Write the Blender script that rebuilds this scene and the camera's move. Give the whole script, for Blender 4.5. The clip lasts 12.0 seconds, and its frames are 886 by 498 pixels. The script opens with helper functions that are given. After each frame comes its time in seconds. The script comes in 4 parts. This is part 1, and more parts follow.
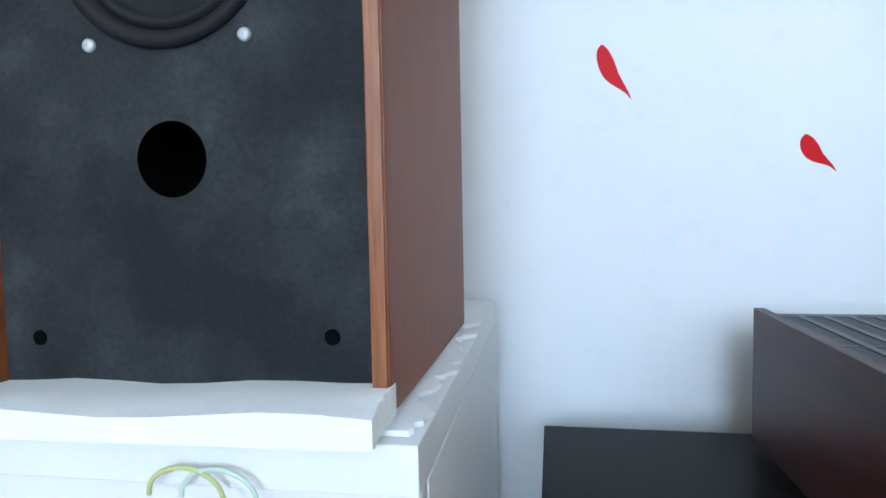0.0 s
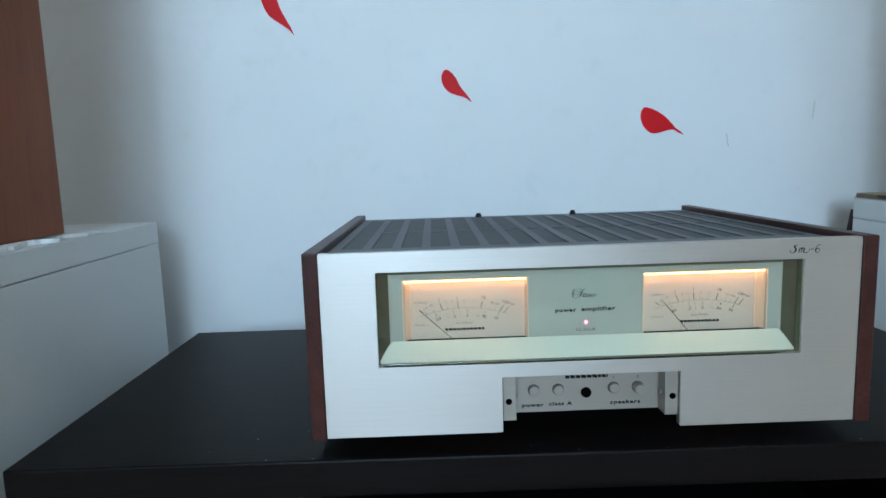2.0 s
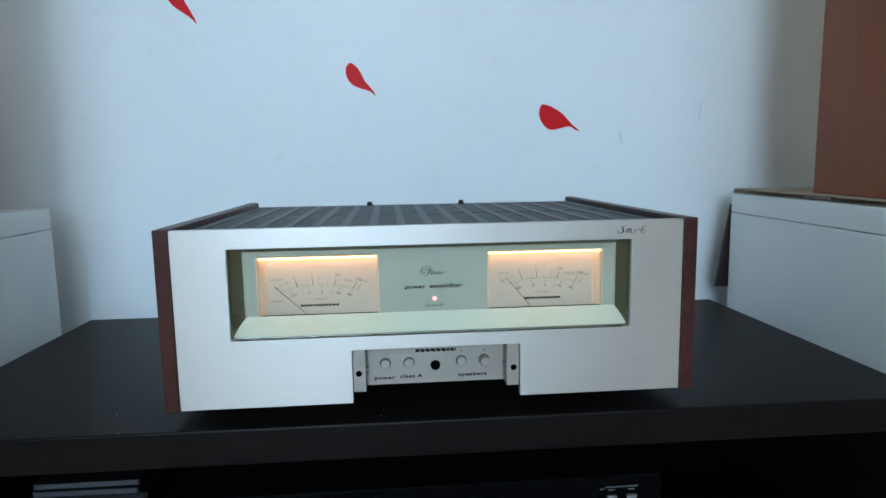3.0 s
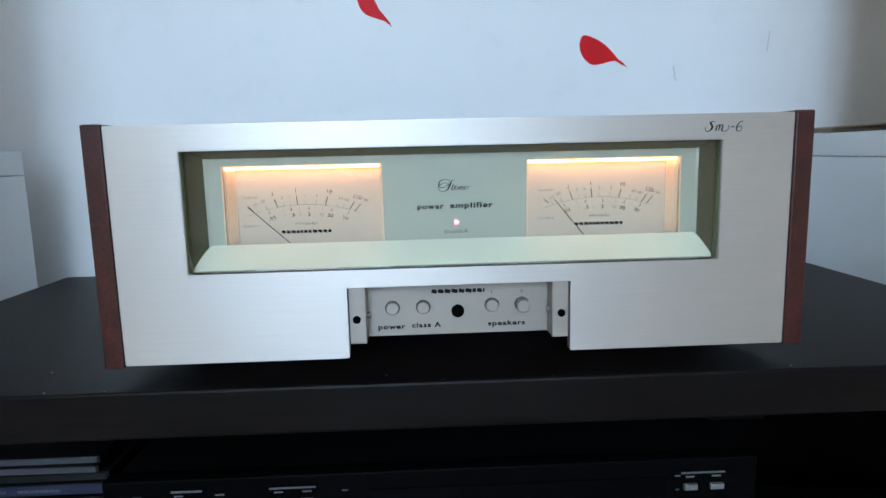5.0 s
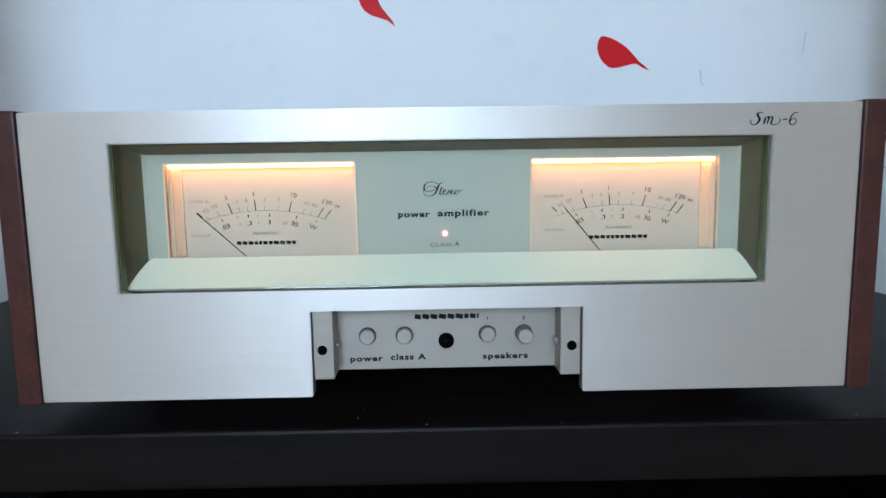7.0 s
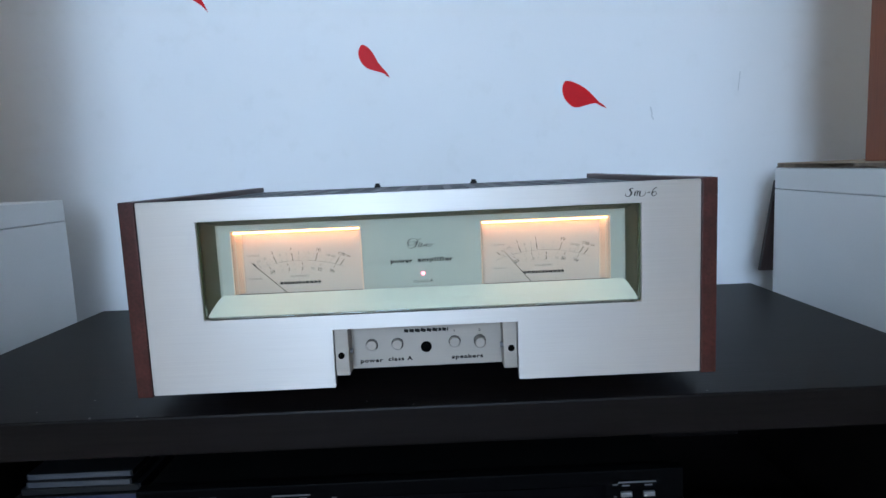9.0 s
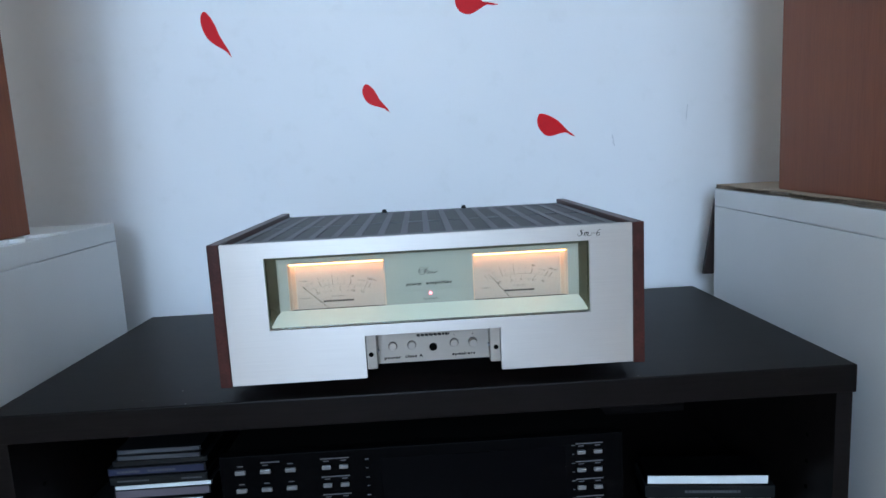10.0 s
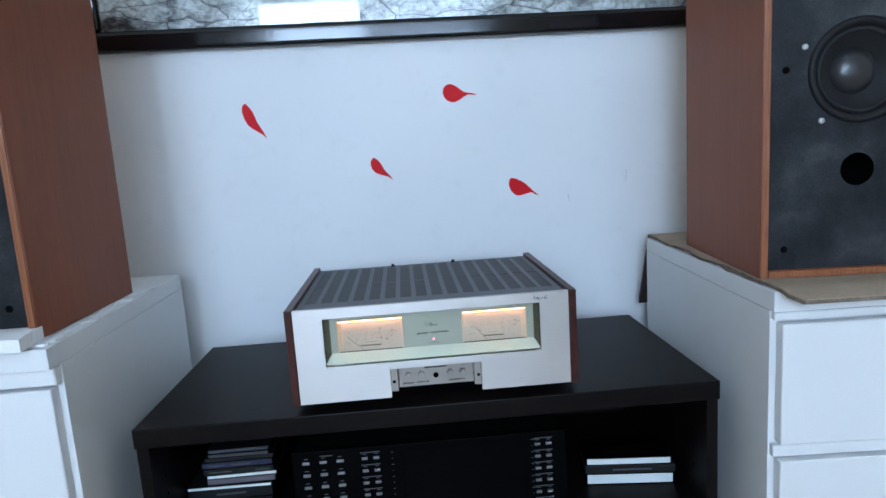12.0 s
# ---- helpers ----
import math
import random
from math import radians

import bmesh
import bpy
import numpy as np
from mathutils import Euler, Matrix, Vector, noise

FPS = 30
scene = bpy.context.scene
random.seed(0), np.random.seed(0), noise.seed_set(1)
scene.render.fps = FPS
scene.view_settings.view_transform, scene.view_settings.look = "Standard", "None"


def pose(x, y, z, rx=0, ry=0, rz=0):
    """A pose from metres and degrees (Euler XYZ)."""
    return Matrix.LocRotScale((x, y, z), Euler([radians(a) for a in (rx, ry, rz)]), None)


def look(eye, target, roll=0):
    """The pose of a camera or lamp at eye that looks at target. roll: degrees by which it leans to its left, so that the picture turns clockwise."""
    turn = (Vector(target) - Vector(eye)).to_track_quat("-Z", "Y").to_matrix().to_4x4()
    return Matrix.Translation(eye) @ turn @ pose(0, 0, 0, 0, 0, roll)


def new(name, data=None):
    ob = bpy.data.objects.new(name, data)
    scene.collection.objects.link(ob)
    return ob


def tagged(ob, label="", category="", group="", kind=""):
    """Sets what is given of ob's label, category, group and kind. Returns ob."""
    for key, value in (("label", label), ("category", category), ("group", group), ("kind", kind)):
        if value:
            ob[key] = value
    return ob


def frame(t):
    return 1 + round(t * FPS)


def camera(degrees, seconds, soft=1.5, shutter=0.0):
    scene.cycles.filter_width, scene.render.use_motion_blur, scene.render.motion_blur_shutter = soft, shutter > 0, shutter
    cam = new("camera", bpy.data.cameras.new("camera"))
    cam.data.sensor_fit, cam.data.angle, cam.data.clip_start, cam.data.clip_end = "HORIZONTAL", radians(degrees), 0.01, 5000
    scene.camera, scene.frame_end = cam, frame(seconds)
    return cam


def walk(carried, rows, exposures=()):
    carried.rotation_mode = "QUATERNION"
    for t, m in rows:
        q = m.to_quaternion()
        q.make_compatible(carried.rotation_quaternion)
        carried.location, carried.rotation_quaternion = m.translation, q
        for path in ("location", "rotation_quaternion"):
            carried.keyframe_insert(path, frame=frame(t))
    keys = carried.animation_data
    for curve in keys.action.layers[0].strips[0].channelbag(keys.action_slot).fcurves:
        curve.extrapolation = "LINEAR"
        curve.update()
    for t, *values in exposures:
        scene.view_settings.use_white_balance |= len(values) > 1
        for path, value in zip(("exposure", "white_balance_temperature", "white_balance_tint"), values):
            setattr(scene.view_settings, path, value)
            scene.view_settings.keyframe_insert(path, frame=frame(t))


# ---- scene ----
cam = camera(70.2, 12.0)
PATH = [
    (0, (0.053, 0.006, 0.914), (-0.253, 1.978, 0.777), -1.1),
    (0.5, (0.137, -0.012, 0.892), (-0.132, 1.965, 0.751), -0.2),
    (1, (0.233, -0.041, 0.879), (0.098, 1.945, 0.688), -0.3),
    (1.5, (0.323, -0.045, 0.856), (0.311, 1.94, 0.61), -1.1),
    (2, (0.388, -0.069, 0.855), (0.436, 1.912, 0.587), -1.8),
    (2.5, (0.438, -0.08, 0.846), (0.568, 1.9, 0.598), -1.1),
    (3, (0.471, -0.102, 0.838), (0.663, 1.871, 0.571), -0.9),
    (3.5, (0.478, -0.113, 0.834), (0.586, 1.862, 0.536), -0.7),
    (3.7, (0.478, -0.106, 0.822), (0.586, 1.869, 0.53), -0.7),
    (5.3, (0.488, 0.051, 0.763), (0.594, 2.025, 0.462), -1.4),
    (5.5, (0.492, 0.069, 0.76), (0.592, 2.044, 0.463), -1.2),
    (6, (0.5, 0.093, 0.758), (0.578, 2.072, 0.481), -1.2),
    (6.5, (0.501, 0.094, 0.758), (0.564, 2.077, 0.505), -0.9),
    (7, (0.504, 0.089, 0.758), (0.558, 2.073, 0.508), -0.9),
    (7.2, (0.505, 0.086, 0.758), (0.554, 2.071, 0.516), -1.0),
    (8.8, (0.52, -0.032, 0.798), (0.562, 1.95, 0.537), -2.3),
    (9, (0.522, -0.062, 0.805), (0.558, 1.922, 0.551), -2.5),
    (9.5, (0.519, -0.14, 0.834), (0.576, 1.839, 0.557), -3.1),
    (10, (0.502, -0.229, 0.867), (0.587, 1.747, 0.575), -3.0),
    (10.5, (0.475, -0.315, 0.905), (0.547, 1.663, 0.614), -3.8),
    (11, (0.457, -0.402, 0.938), (0.531, 1.575, 0.646), -3.4),
    (11.5, (0.463, -0.472, 0.974), (0.555, 1.503, 0.673), -3.6),
    (12, (0.472, -0.526, 1.016), (0.609, 1.445, 0.703), -3.7),
]
EXPOSURES = [(0, 0.44, 6780, 9), (0.5, 0.08, 6580, 3), (1.0, -0.07, 6540, 1), (3.5, -0.03, 6540, 1), (5.5, 0.11, 6700, 8), (7.0, 0.11, 6700, 8), (9.0, -0.01, 6410, 10), (12.0, -0.01, 6410, 10)]
walk(cam, [(t, look(eye, target, roll)) for t, eye, target, roll in PATH], EXPOSURES)

# ---- world and light ----
world = bpy.data.worlds.new("daylight")
scene.world = world
world.use_nodes = True
wn = world.node_tree.nodes
sky = wn.new("ShaderNodeTexSky")
sky.sky_type = "NISHITA"
sky.sun_disc = False
sky.sun_elevation, sky.sun_rotation = radians(38), radians(60)
wn["Background"].inputs["Strength"].default_value = 0.1
world.node_tree.links.new(sky.outputs["Color"], wn["Background"].inputs["Color"])

WINDOW_X, WINDOW_Z, ROOM_BACK = (-0.70, 1.35), (1.05, 2.35), -3.0
window_light = bpy.data.lights.new("window_daylight", "AREA")
window_light.shape, window_light.size, window_light.size_y = "RECTANGLE", 2.0, 1.26
window_light.energy, window_light.color = 207.0, (0.525, 0.73, 1.0)
lamp_ob = new("window_daylight", window_light)
lamp_ob.matrix_world = look((0.325, ROOM_BACK - 0.16, 1.70), (0.325, 2.0, 1.70))

# ---- materials ----


def nodes_of(name):
    m = bpy.data.materials.new(name)
    m.use_nodes = True
    t = m.node_tree
    return m, t.nodes, t.links, t.nodes["Principled BSDF"]


def coords(n, l, scale=(1, 1, 1), rot=(0, 0, 0)):
    c, mp = n.new("ShaderNodeTexCoord"), n.new("ShaderNodeMapping")
    mp.inputs["Scale"].default_value = scale
    mp.inputs["Rotation"].default_value = rot
    l.new(c.outputs["Object"], mp.inputs["Vector"])
    return mp.outputs["Vector"]


def noise_node(n, l, vec, scale, detail=4.0, rough=0.55):
    t = n.new("ShaderNodeTexNoise")
    t.inputs["Scale"].default_value, t.inputs["Detail"].default_value, t.inputs["Roughness"].default_value = scale, detail, rough
    l.new(vec, t.inputs["Vector"])
    return t.outputs["Fac"]


def ramp(n, l, fac, stops):
    r = n.new("ShaderNodeValToRGB")
    els = r.color_ramp.elements
    while len(els) < len(stops):
        els.new(0.5)
    for e, (p, c) in zip(els, stops):
        e.position, e.color = p, (*c, 1)
    l.new(fac, r.inputs["Fac"])
    return r.outputs["Color"]


def mixed(n, l, fac, a, b, kind="MIX"):
    m = n.new("ShaderNodeMix")
    m.data_type, m.blend_type = "RGBA", kind
    for sock, v in (("Factor", fac), (6, a), (7, b)):
        s = m.inputs[0] if sock == "Factor" else m.inputs[sock]
        if isinstance(v, (int, float)):
            s.default_value = v
        elif isinstance(v, tuple):
            s.default_value = (*v, 1)
        else:
            l.new(v, s)
    return m.outputs[2]


def bumped(n, l, p, height, strength, distance=0.001):
    b = n.new("ShaderNodeBump")
    b.inputs["Strength"].default_value, b.inputs["Distance"].default_value = strength, distance
    l.new(height, b.inputs["Height"])
    l.new(b.outputs["Normal"], p.inputs["Normal"])


def shade(c, k):
    return tuple(min(1.0, v * k) for v in c)


def surface(name, base, rough=0.5, metal=0.0, spec=0.5, big=6.0, fine=300.0, vary=0.12, bump=0.15, stretch=(1, 1, 1), dist=0.0006, rvary=0.1):
    """A plain surface with blotches, fine grain and relief."""
    m, n, l, p = nodes_of(name)
    v = coords(n, l, stretch)
    a, b = noise_node(n, l, v, big), noise_node(n, l, v, fine, 3.0)
    col = ramp(n, l, a, [(0.3, shade(base, 1 - vary)), (0.7, shade(base, 1 + vary))])
    grain = ramp(n, l, b, [(0.35, (1 - vary, 1 - vary, 1 - vary)), (0.65, (1, 1, 1))])
    l.new(mixed(n, l, 1.0, col, grain, "MULTIPLY"), p.inputs["Base Color"])
    rr = n.new("ShaderNodeMapRange")
    rr.inputs["To Min"].default_value, rr.inputs["To Max"].default_value = max(0.02, rough - rvary), min(1, rough + rvary)
    l.new(a, rr.inputs["Value"])
    l.new(rr.outputs["Result"], p.inputs["Roughness"])
    p.inputs["Metallic"].default_value, p.inputs["Specular IOR Level"].default_value = metal, spec
    bumped(n, l, p, b, bump, dist)
    return m


def wood(name, dark, light, rough=0.4, axis=2, scale=1.0, coat=0.0, spec=0.4, pores=0.72):
    """Veneer with long grain along one axis, pores and a cloudy tone."""
    m, n, l, p = nodes_of(name)
    st = [26.0 * scale] * 3
    st[axis] = 1.1 * scale
    v = coords(n, l, tuple(st))
    a = noise_node(n, l, v, 2.2, 6.0, 0.62)
    st2 = [190.0 * scale] * 3
    st2[axis] = 9.0 * scale
    pore = noise_node(n, l, coords(n, l, tuple(st2)), 2.0, 3.0)
    cloud = noise_node(n, l, coords(n, l), 5.0, 2.0)
    col = ramp(n, l, a, [(0.28, dark), (0.5, tuple((x + y) / 2 for x, y in zip(dark, light))), (0.72, light)])
    col = mixed(n, l, 1.0, col, ramp(n, l, pore, [(0.36, (pores, pores - 0.02, pores - 0.04)), (0.56, (1, 1, 1))]), "MULTIPLY")
    col = mixed(n, l, 1.0, col, ramp(n, l, cloud, [(0.3, (0.88, 0.88, 0.88)), (0.7, (1, 1, 1))]), "MULTIPLY")
    l.new(col, p.inputs["Base Color"])
    p.inputs["Roughness"].default_value = rough
    p.inputs["Specular IOR Level"].default_value = spec
    p.inputs["Coat Weight"].default_value, p.inputs["Coat Roughness"].default_value = coat, 0.2
    bumped(n, l, p, pore, 0.18, 0.0005)
    return m


def brushed(name, base, rough, axis=0, aniso=0.75, bump=0.06, metal=1.0):
    m, n, l, p = nodes_of(name)
    st = [1500.0] * 3
    st[axis] = 14.0
    g = noise_node(n, l, coords(n, l, tuple(st)), 1.0, 3.0)
    big = noise_node(n, l, coords(n, l), 7.0, 2.0)
    col = mixed(n, l, 1.0, ramp(n, l, g, [(0.3, shade(base, 0.93)), (0.7, base)]), ramp(n, l, big, [(0.3, (0.96, 0.96, 0.96)), (0.7, (1, 1, 1))]), "MULTIPLY")
    l.new(col, p.inputs["Base Color"])
    rr = n.new("ShaderNodeMapRange")
    rr.inputs["To Min"].default_value, rr.inputs["To Max"].default_value = rough - 0.06, rough + 0.06
    l.new(g, rr.inputs["Value"])
    l.new(rr.outputs["Result"], p.inputs["Roughness"])
    p.inputs["Metallic"].default_value = metal
    p.inputs["Anisotropic"].default_value, p.inputs["Anisotropic Rotation"].default_value = aniso, 0.25
    tg = n.new("ShaderNodeTangent")
    tg.direction_type, tg.axis = "RADIAL", "Z"
    l.new(tg.outputs["Tangent"], p.inputs["Tangent"])
    bumped(n, l, p, g, bump, 0.0003)
    return m


def plain(name, base, rough=0.5, metal=0.0, spec=0.5):
    m, n, l, p = nodes_of(name)
    p.inputs["Base Color"].default_value = (*base, 1)
    p.inputs["Roughness"].default_value, p.inputs["Metallic"].default_value, p.inputs["Specular IOR Level"].default_value = rough, metal, spec
    return m


def glowing(name, base, strength):
    m, n, l, p = nodes_of(name)
    p.inputs["Base Color"].default_value = (*base, 1)
    p.inputs["Emission Color"].default_value = (*base, 1)
    p.inputs["Emission Strength"].default_value = strength
    return m


def clear_glass(name, tint, rough=0.0):
    """Thin pane: mostly let through, with a Fresnel gloss on top."""
    m, n, l, p = nodes_of(name)
    n.remove(p)
    out = n["Material Output"]
    tr, gl, mx, fr = n.new("ShaderNodeBsdfTransparent"), n.new("ShaderNodeBsdfGlossy"), n.new("ShaderNodeMixShader"), n.new("ShaderNodeFresnel")
    tr.inputs["Color"].default_value = (*tint, 1)
    gl.inputs["Roughness"].default_value = rough
    fr.inputs["IOR"].default_value = 1.5
    l.new(fr.outputs[0], mx.inputs[0]), l.new(tr.outputs[0], mx.inputs[1]), l.new(gl.outputs[0], mx.inputs[2])
    l.new(mx.outputs[0], out.inputs["Surface"])
    return m


def wall_paint():
    m, n, l, p = nodes_of("white_wall_paint")
    v = coords(n, l)
    a, b, s = noise_node(n, l, v, 2.2, 3.0), noise_node(n, l, v, 220.0, 3.0), noise_node(n, l, v, 26.0, 4.0)
    col = ramp(n, l, a, [(0.3, (0.76, 0.77, 0.775)), (0.7, (0.80, 0.805, 0.81))])
    col = mixed(n, l, 1.0, col, ramp(n, l, s, [(0.26, (0.965, 0.965, 0.96)), (0.42, (1, 1, 1))]), "MULTIPLY")
    l.new(col, p.inputs["Base Color"])
    p.inputs["Roughness"].default_value = 0.62
    h = n.new("ShaderNodeMath")
    h.operation = "ADD"
    l.new(b, h.inputs[0]), l.new(s, h.inputs[1])
    bumped(n, l, p, h.outputs[0], 0.12, 0.0012)
    return m


def baffle_black():
    """Black painted front board with pale dusty smears."""
    m, n, l, p = nodes_of("dusty_black_board")
    v = coords(n, l)
    a, f = noise_node(n, l, v, 7.0, 5.0, 0.6), noise_node(n, l, v, 260.0, 3.0)
    col = ramp(n, l, a, [(0.40, (0.011, 0.012, 0.0145)), (0.54, (0.026, 0.028, 0.031)), (0.72, (0.075, 0.078, 0.077))])
    col = mixed(n, l, 1.0, col, ramp(n, l, f, [(0.3, (0.7, 0.7, 0.7)), (0.7, (1.1, 1.1, 1.1))]), "MULTIPLY")
    l.new(col, p.inputs["Base Color"])
    p.inputs["Roughness"].default_value, p.inputs["Specular IOR Level"].default_value = 0.65, 0.18
    bumped(n, l, p, f, 0.35, 0.0008)
    return m


def print_art():
    """A grey photograph of a paved street and worn stone walls."""
    m, n, l, p = nodes_of("grey_street_print")
    v = coords(n, l)
    nz = n.new("ShaderNodeTexNoise")
    nz.inputs["Scale"].default_value, nz.inputs["Detail"].default_value = 9.0, 6.0
    sc = n.new("ShaderNodeVectorMath")
    sc.operation = "SCALE"
    sc.inputs["Scale"].default_value = 0.12
    l.new(v, nz.inputs["Vector"]), l.new(nz.outputs["Color"], sc.inputs[0])

    def joints(scale, stretch, width, tone):
        warp, vo = n.new("ShaderNodeVectorMath"), n.new("ShaderNodeTexVoronoi")
        warp.operation, vo.feature = "ADD", "DISTANCE_TO_EDGE"
        vo.inputs["Scale"].default_value = scale
        l.new(sc.outputs[0], warp.inputs[0]), l.new(coords(n, l, stretch, (0, 0.25, 0)), warp.inputs[1]), l.new(warp.outputs[0], vo.inputs["Vector"])
        return ramp(n, l, vo.outputs["Distance"], [(0.0, tone), (width, (1, 1, 1))])
    stone = ramp(n, l, noise_node(n, l, coords(n, l, (1, 1, 1.8)), 7.0, 8.0, 0.7), [(0.36, (0.05, 0.055, 0.055)), (0.44, (0.38, 0.40, 0.39)), (0.56, (0.70, 0.73, 0.71))])
    grit = ramp(n, l, noise_node(n, l, v, 70.0, 5.0, 0.7), [(0.36, (0.45, 0.46, 0.46)), (0.55, (1, 1, 1))])
    col = mixed(n, l, 1.0, stone, grit, "MULTIPLY")
    col = mixed(n, l, 1.0, col, joints(5.0, (0.8, 1.0, 2.6), 0.018, (0.12, 0.12, 0.12)), "MULTIPLY")
    col = mixed(n, l, 1.0, col, joints(16.0, (1.0, 1.0, 2.2), 0.03, (0.45, 0.45, 0.45)), "MULTIPLY")
    l.new(col, p.inputs["Base Color"])
    p.inputs["Roughness"].default_value = 0.6
    return m


def sheer():
    """Thin curtain cloth that glows with the daylight behind it."""
    m, n, l, p = nodes_of("sheer_white_curtain")
    tr, cl, mx, mx2 = n.new("ShaderNodeBsdfTranslucent"), n.new("ShaderNodeBsdfTransparent"), n.new("ShaderNodeMixShader"), n.new("ShaderNodeMixShader")
    p.inputs["Base Color"].default_value, p.inputs["Roughness"].default_value = (0.8, 0.8, 0.8, 1), 0.9
    tr.inputs["Color"].default_value = (0.85, 0.86, 0.87, 1)
    mx.inputs[0].default_value, mx2.inputs[0].default_value = 0.38, 0.11
    l.new(p.outputs[0], mx.inputs[1]), l.new(tr.outputs[0], mx.inputs[2]), l.new(mx.outputs[0], mx2.inputs[1]), l.new(cl.outputs[0], mx2.inputs[2])
    l.new(mx2.outputs[0], n["Material Output"].inputs["Surface"])
    return m


def perforated():
    """Dark steel sheet with a close pattern of small round holes."""
    m, n, l, p = nodes_of("perforated_dark_steel")
    vo = n.new("ShaderNodeTexVoronoi")
    vo.inputs["Scale"].default_value = 260.0
    vo.inputs["Randomness"].default_value = 0.0
    l.new(coords(n, l), vo.inputs["Vector"])
    l.new(ramp(n, l, vo.outputs["Distance"], [(0.38, (0.003, 0.003, 0.004)), (0.46, (0.017, 0.0185, 0.023))]), p.inputs["Base Color"])
    p.inputs["Roughness"].default_value, p.inputs["Metallic"].default_value = 0.5, 0.2
    bumped(n, l, p, vo.outputs["Distance"], 0.3, 0.0005)
    return m


M_WALL = wall_paint()
# Unseen walls and floor: warm, pale colours chosen for the light they bounce.
M_ROOM = surface("unseen_cream_wall", (0.72, 0.58, 0.44), 0.7, vary=0.03, bump=0.1)
M_SOUTH = surface("unseen_brown_wall", (0.70, 0.60, 0.51), 0.7, vary=0.04, bump=0.1)
M_CEIL = surface("ceiling_paint", (0.8, 0.8, 0.79), 0.8, bump=0.05)
M_FLOOR = wood("unseen_oak_floor", (0.33, 0.24, 0.17), (0.46, 0.35, 0.25), 0.4, axis=1)
M_WHITE = surface("white_foil_board", (0.74, 0.745, 0.74), 0.38, big=4.0, fine=420.0, vary=0.025, bump=0.05)
M_CLOTH = surface("white_paper_sheet", (0.8, 0.805, 0.8), 0.75, big=18.0, fine=240.0, vary=0.04, bump=0.25)
M_BLACKWOOD = wood("black_brown_foil", (0.0046, 0.0035, 0.0034), (0.0090, 0.0068, 0.0066), 0.40, axis=0, scale=0.9, spec=0.09)
M_CARD = surface("brown_cardboard", (0.36, 0.27, 0.19), 0.85, big=9.0, fine=160.0, vary=0.12, bump=0.3)
M_CARD_EDGE = surface("torn_cardboard_edge", (0.2, 0.15, 0.11), 0.9, big=60.0, fine=320.0, vary=0.35, bump=0.6)
M_TEAK = wood("teak_veneer", (0.235, 0.064, 0.023), (0.268, 0.077, 0.029), 0.48, axis=2, pores=0.89, spec=0.24)
M_TEAK_EDGE = wood("teak_edge", (0.25, 0.08, 0.03), (0.32, 0.11, 0.045), 0.4, axis=2)
M_ROSE = wood("rosewood_veneer", (0.032, 0.008, 0.0065), (0.075, 0.018, 0.014), 0.42, axis=1, spec=0.22, coat=0.12)
M_BOARD = wood("dark_brown_board", (0.016, 0.008, 0.007), (0.030, 0.016, 0.014), 0.5, axis=2, spec=0.2)
M_BAFFLE = baffle_black()
M_RUBBER = surface("black_rubber", (0.012, 0.012, 0.013), 0.6, spec=0.2, bump=0.1)
M_CONE = surface("dark_paper_cone", (0.014, 0.0145, 0.016), 0.6, spec=0.3, big=30.0, fine=500.0, vary=0.2, bump=0.4)
M_DUSTCAP = plain("shiny_dust_cap", (0.02, 0.02, 0.022), 0.3, 0.0)
M_SCREW = surface("zinc_screw_head", (0.5, 0.51, 0.52), 0.5, metal=0.4, bump=0.1)
M_HOLE = plain("dark_hole", (0.003, 0.003, 0.003), 0.9, spec=0.0)
M_RED = surface("red_sticker_film", (0.66, 0.008, 0.014), 0.5, spec=0.15, big=30.0, fine=400.0, vary=0.06, bump=0.05)
M_MARK = plain("grey_scuff", (0.60, 0.61, 0.62), 0.7)
M_DUST = plain("grey_dust", (0.22, 0.21, 0.20), 0.9)
M_ALU = brushed("brushed_champagne_aluminium", (0.53, 0.495, 0.465), 0.46, aniso=0.70, bump=0.025, metal=0.75)
M_ALU_DARK = brushed("satin_aluminium", (0.34, 0.305, 0.272), 0.55, aniso=0.3, metal=0.7)
M_POLISHED = plain("polished_aluminium", (0.62, 0.6, 0.57), 0.07, 1.0)
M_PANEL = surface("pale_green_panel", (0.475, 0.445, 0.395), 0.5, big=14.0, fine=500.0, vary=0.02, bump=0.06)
# Recess copies of the panel green: ledge lightened, top and sides darkened as shade.
M_LEDGE_LIT = surface("lit_green_ledge", (0.76, 0.71, 0.61), 0.45, big=14.0, fine=500.0, vary=0.02, bump=0.05)
M_TOP_SHADE = surface("shade_olive_top", (0.10, 0.095, 0.054), 0.3, big=20.0, fine=400.0, vary=0.05, bump=0.05)
M_SIDE_SHADE = surface("shade_olive_side", (0.075, 0.072, 0.046), 0.3, big=20.0, fine=400.0, vary=0.05, bump=0.05)
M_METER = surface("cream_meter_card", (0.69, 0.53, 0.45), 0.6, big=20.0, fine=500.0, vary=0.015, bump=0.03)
# Clear plastic in the meters: the lamp's peach glow is in the base colour.
M_PLASTIC_GLOW = plain("glow_peach_plastic", (0.86, 0.60, 0.45), 0.4)
M_RIB = plain("pale_glow_peach_plastic", (0.88, 0.70, 0.57), 0.3)
M_INK = plain("dark_ink", (0.01, 0.0095, 0.0095), 0.7, spec=0.1)
M_INK_SOFT = plain("grey_ink", (0.22, 0.2, 0.19), 0.6)
M_METER_LAMP = glowing("meter_lamp_strip", (1.0, 0.45, 0.185), 10.0)
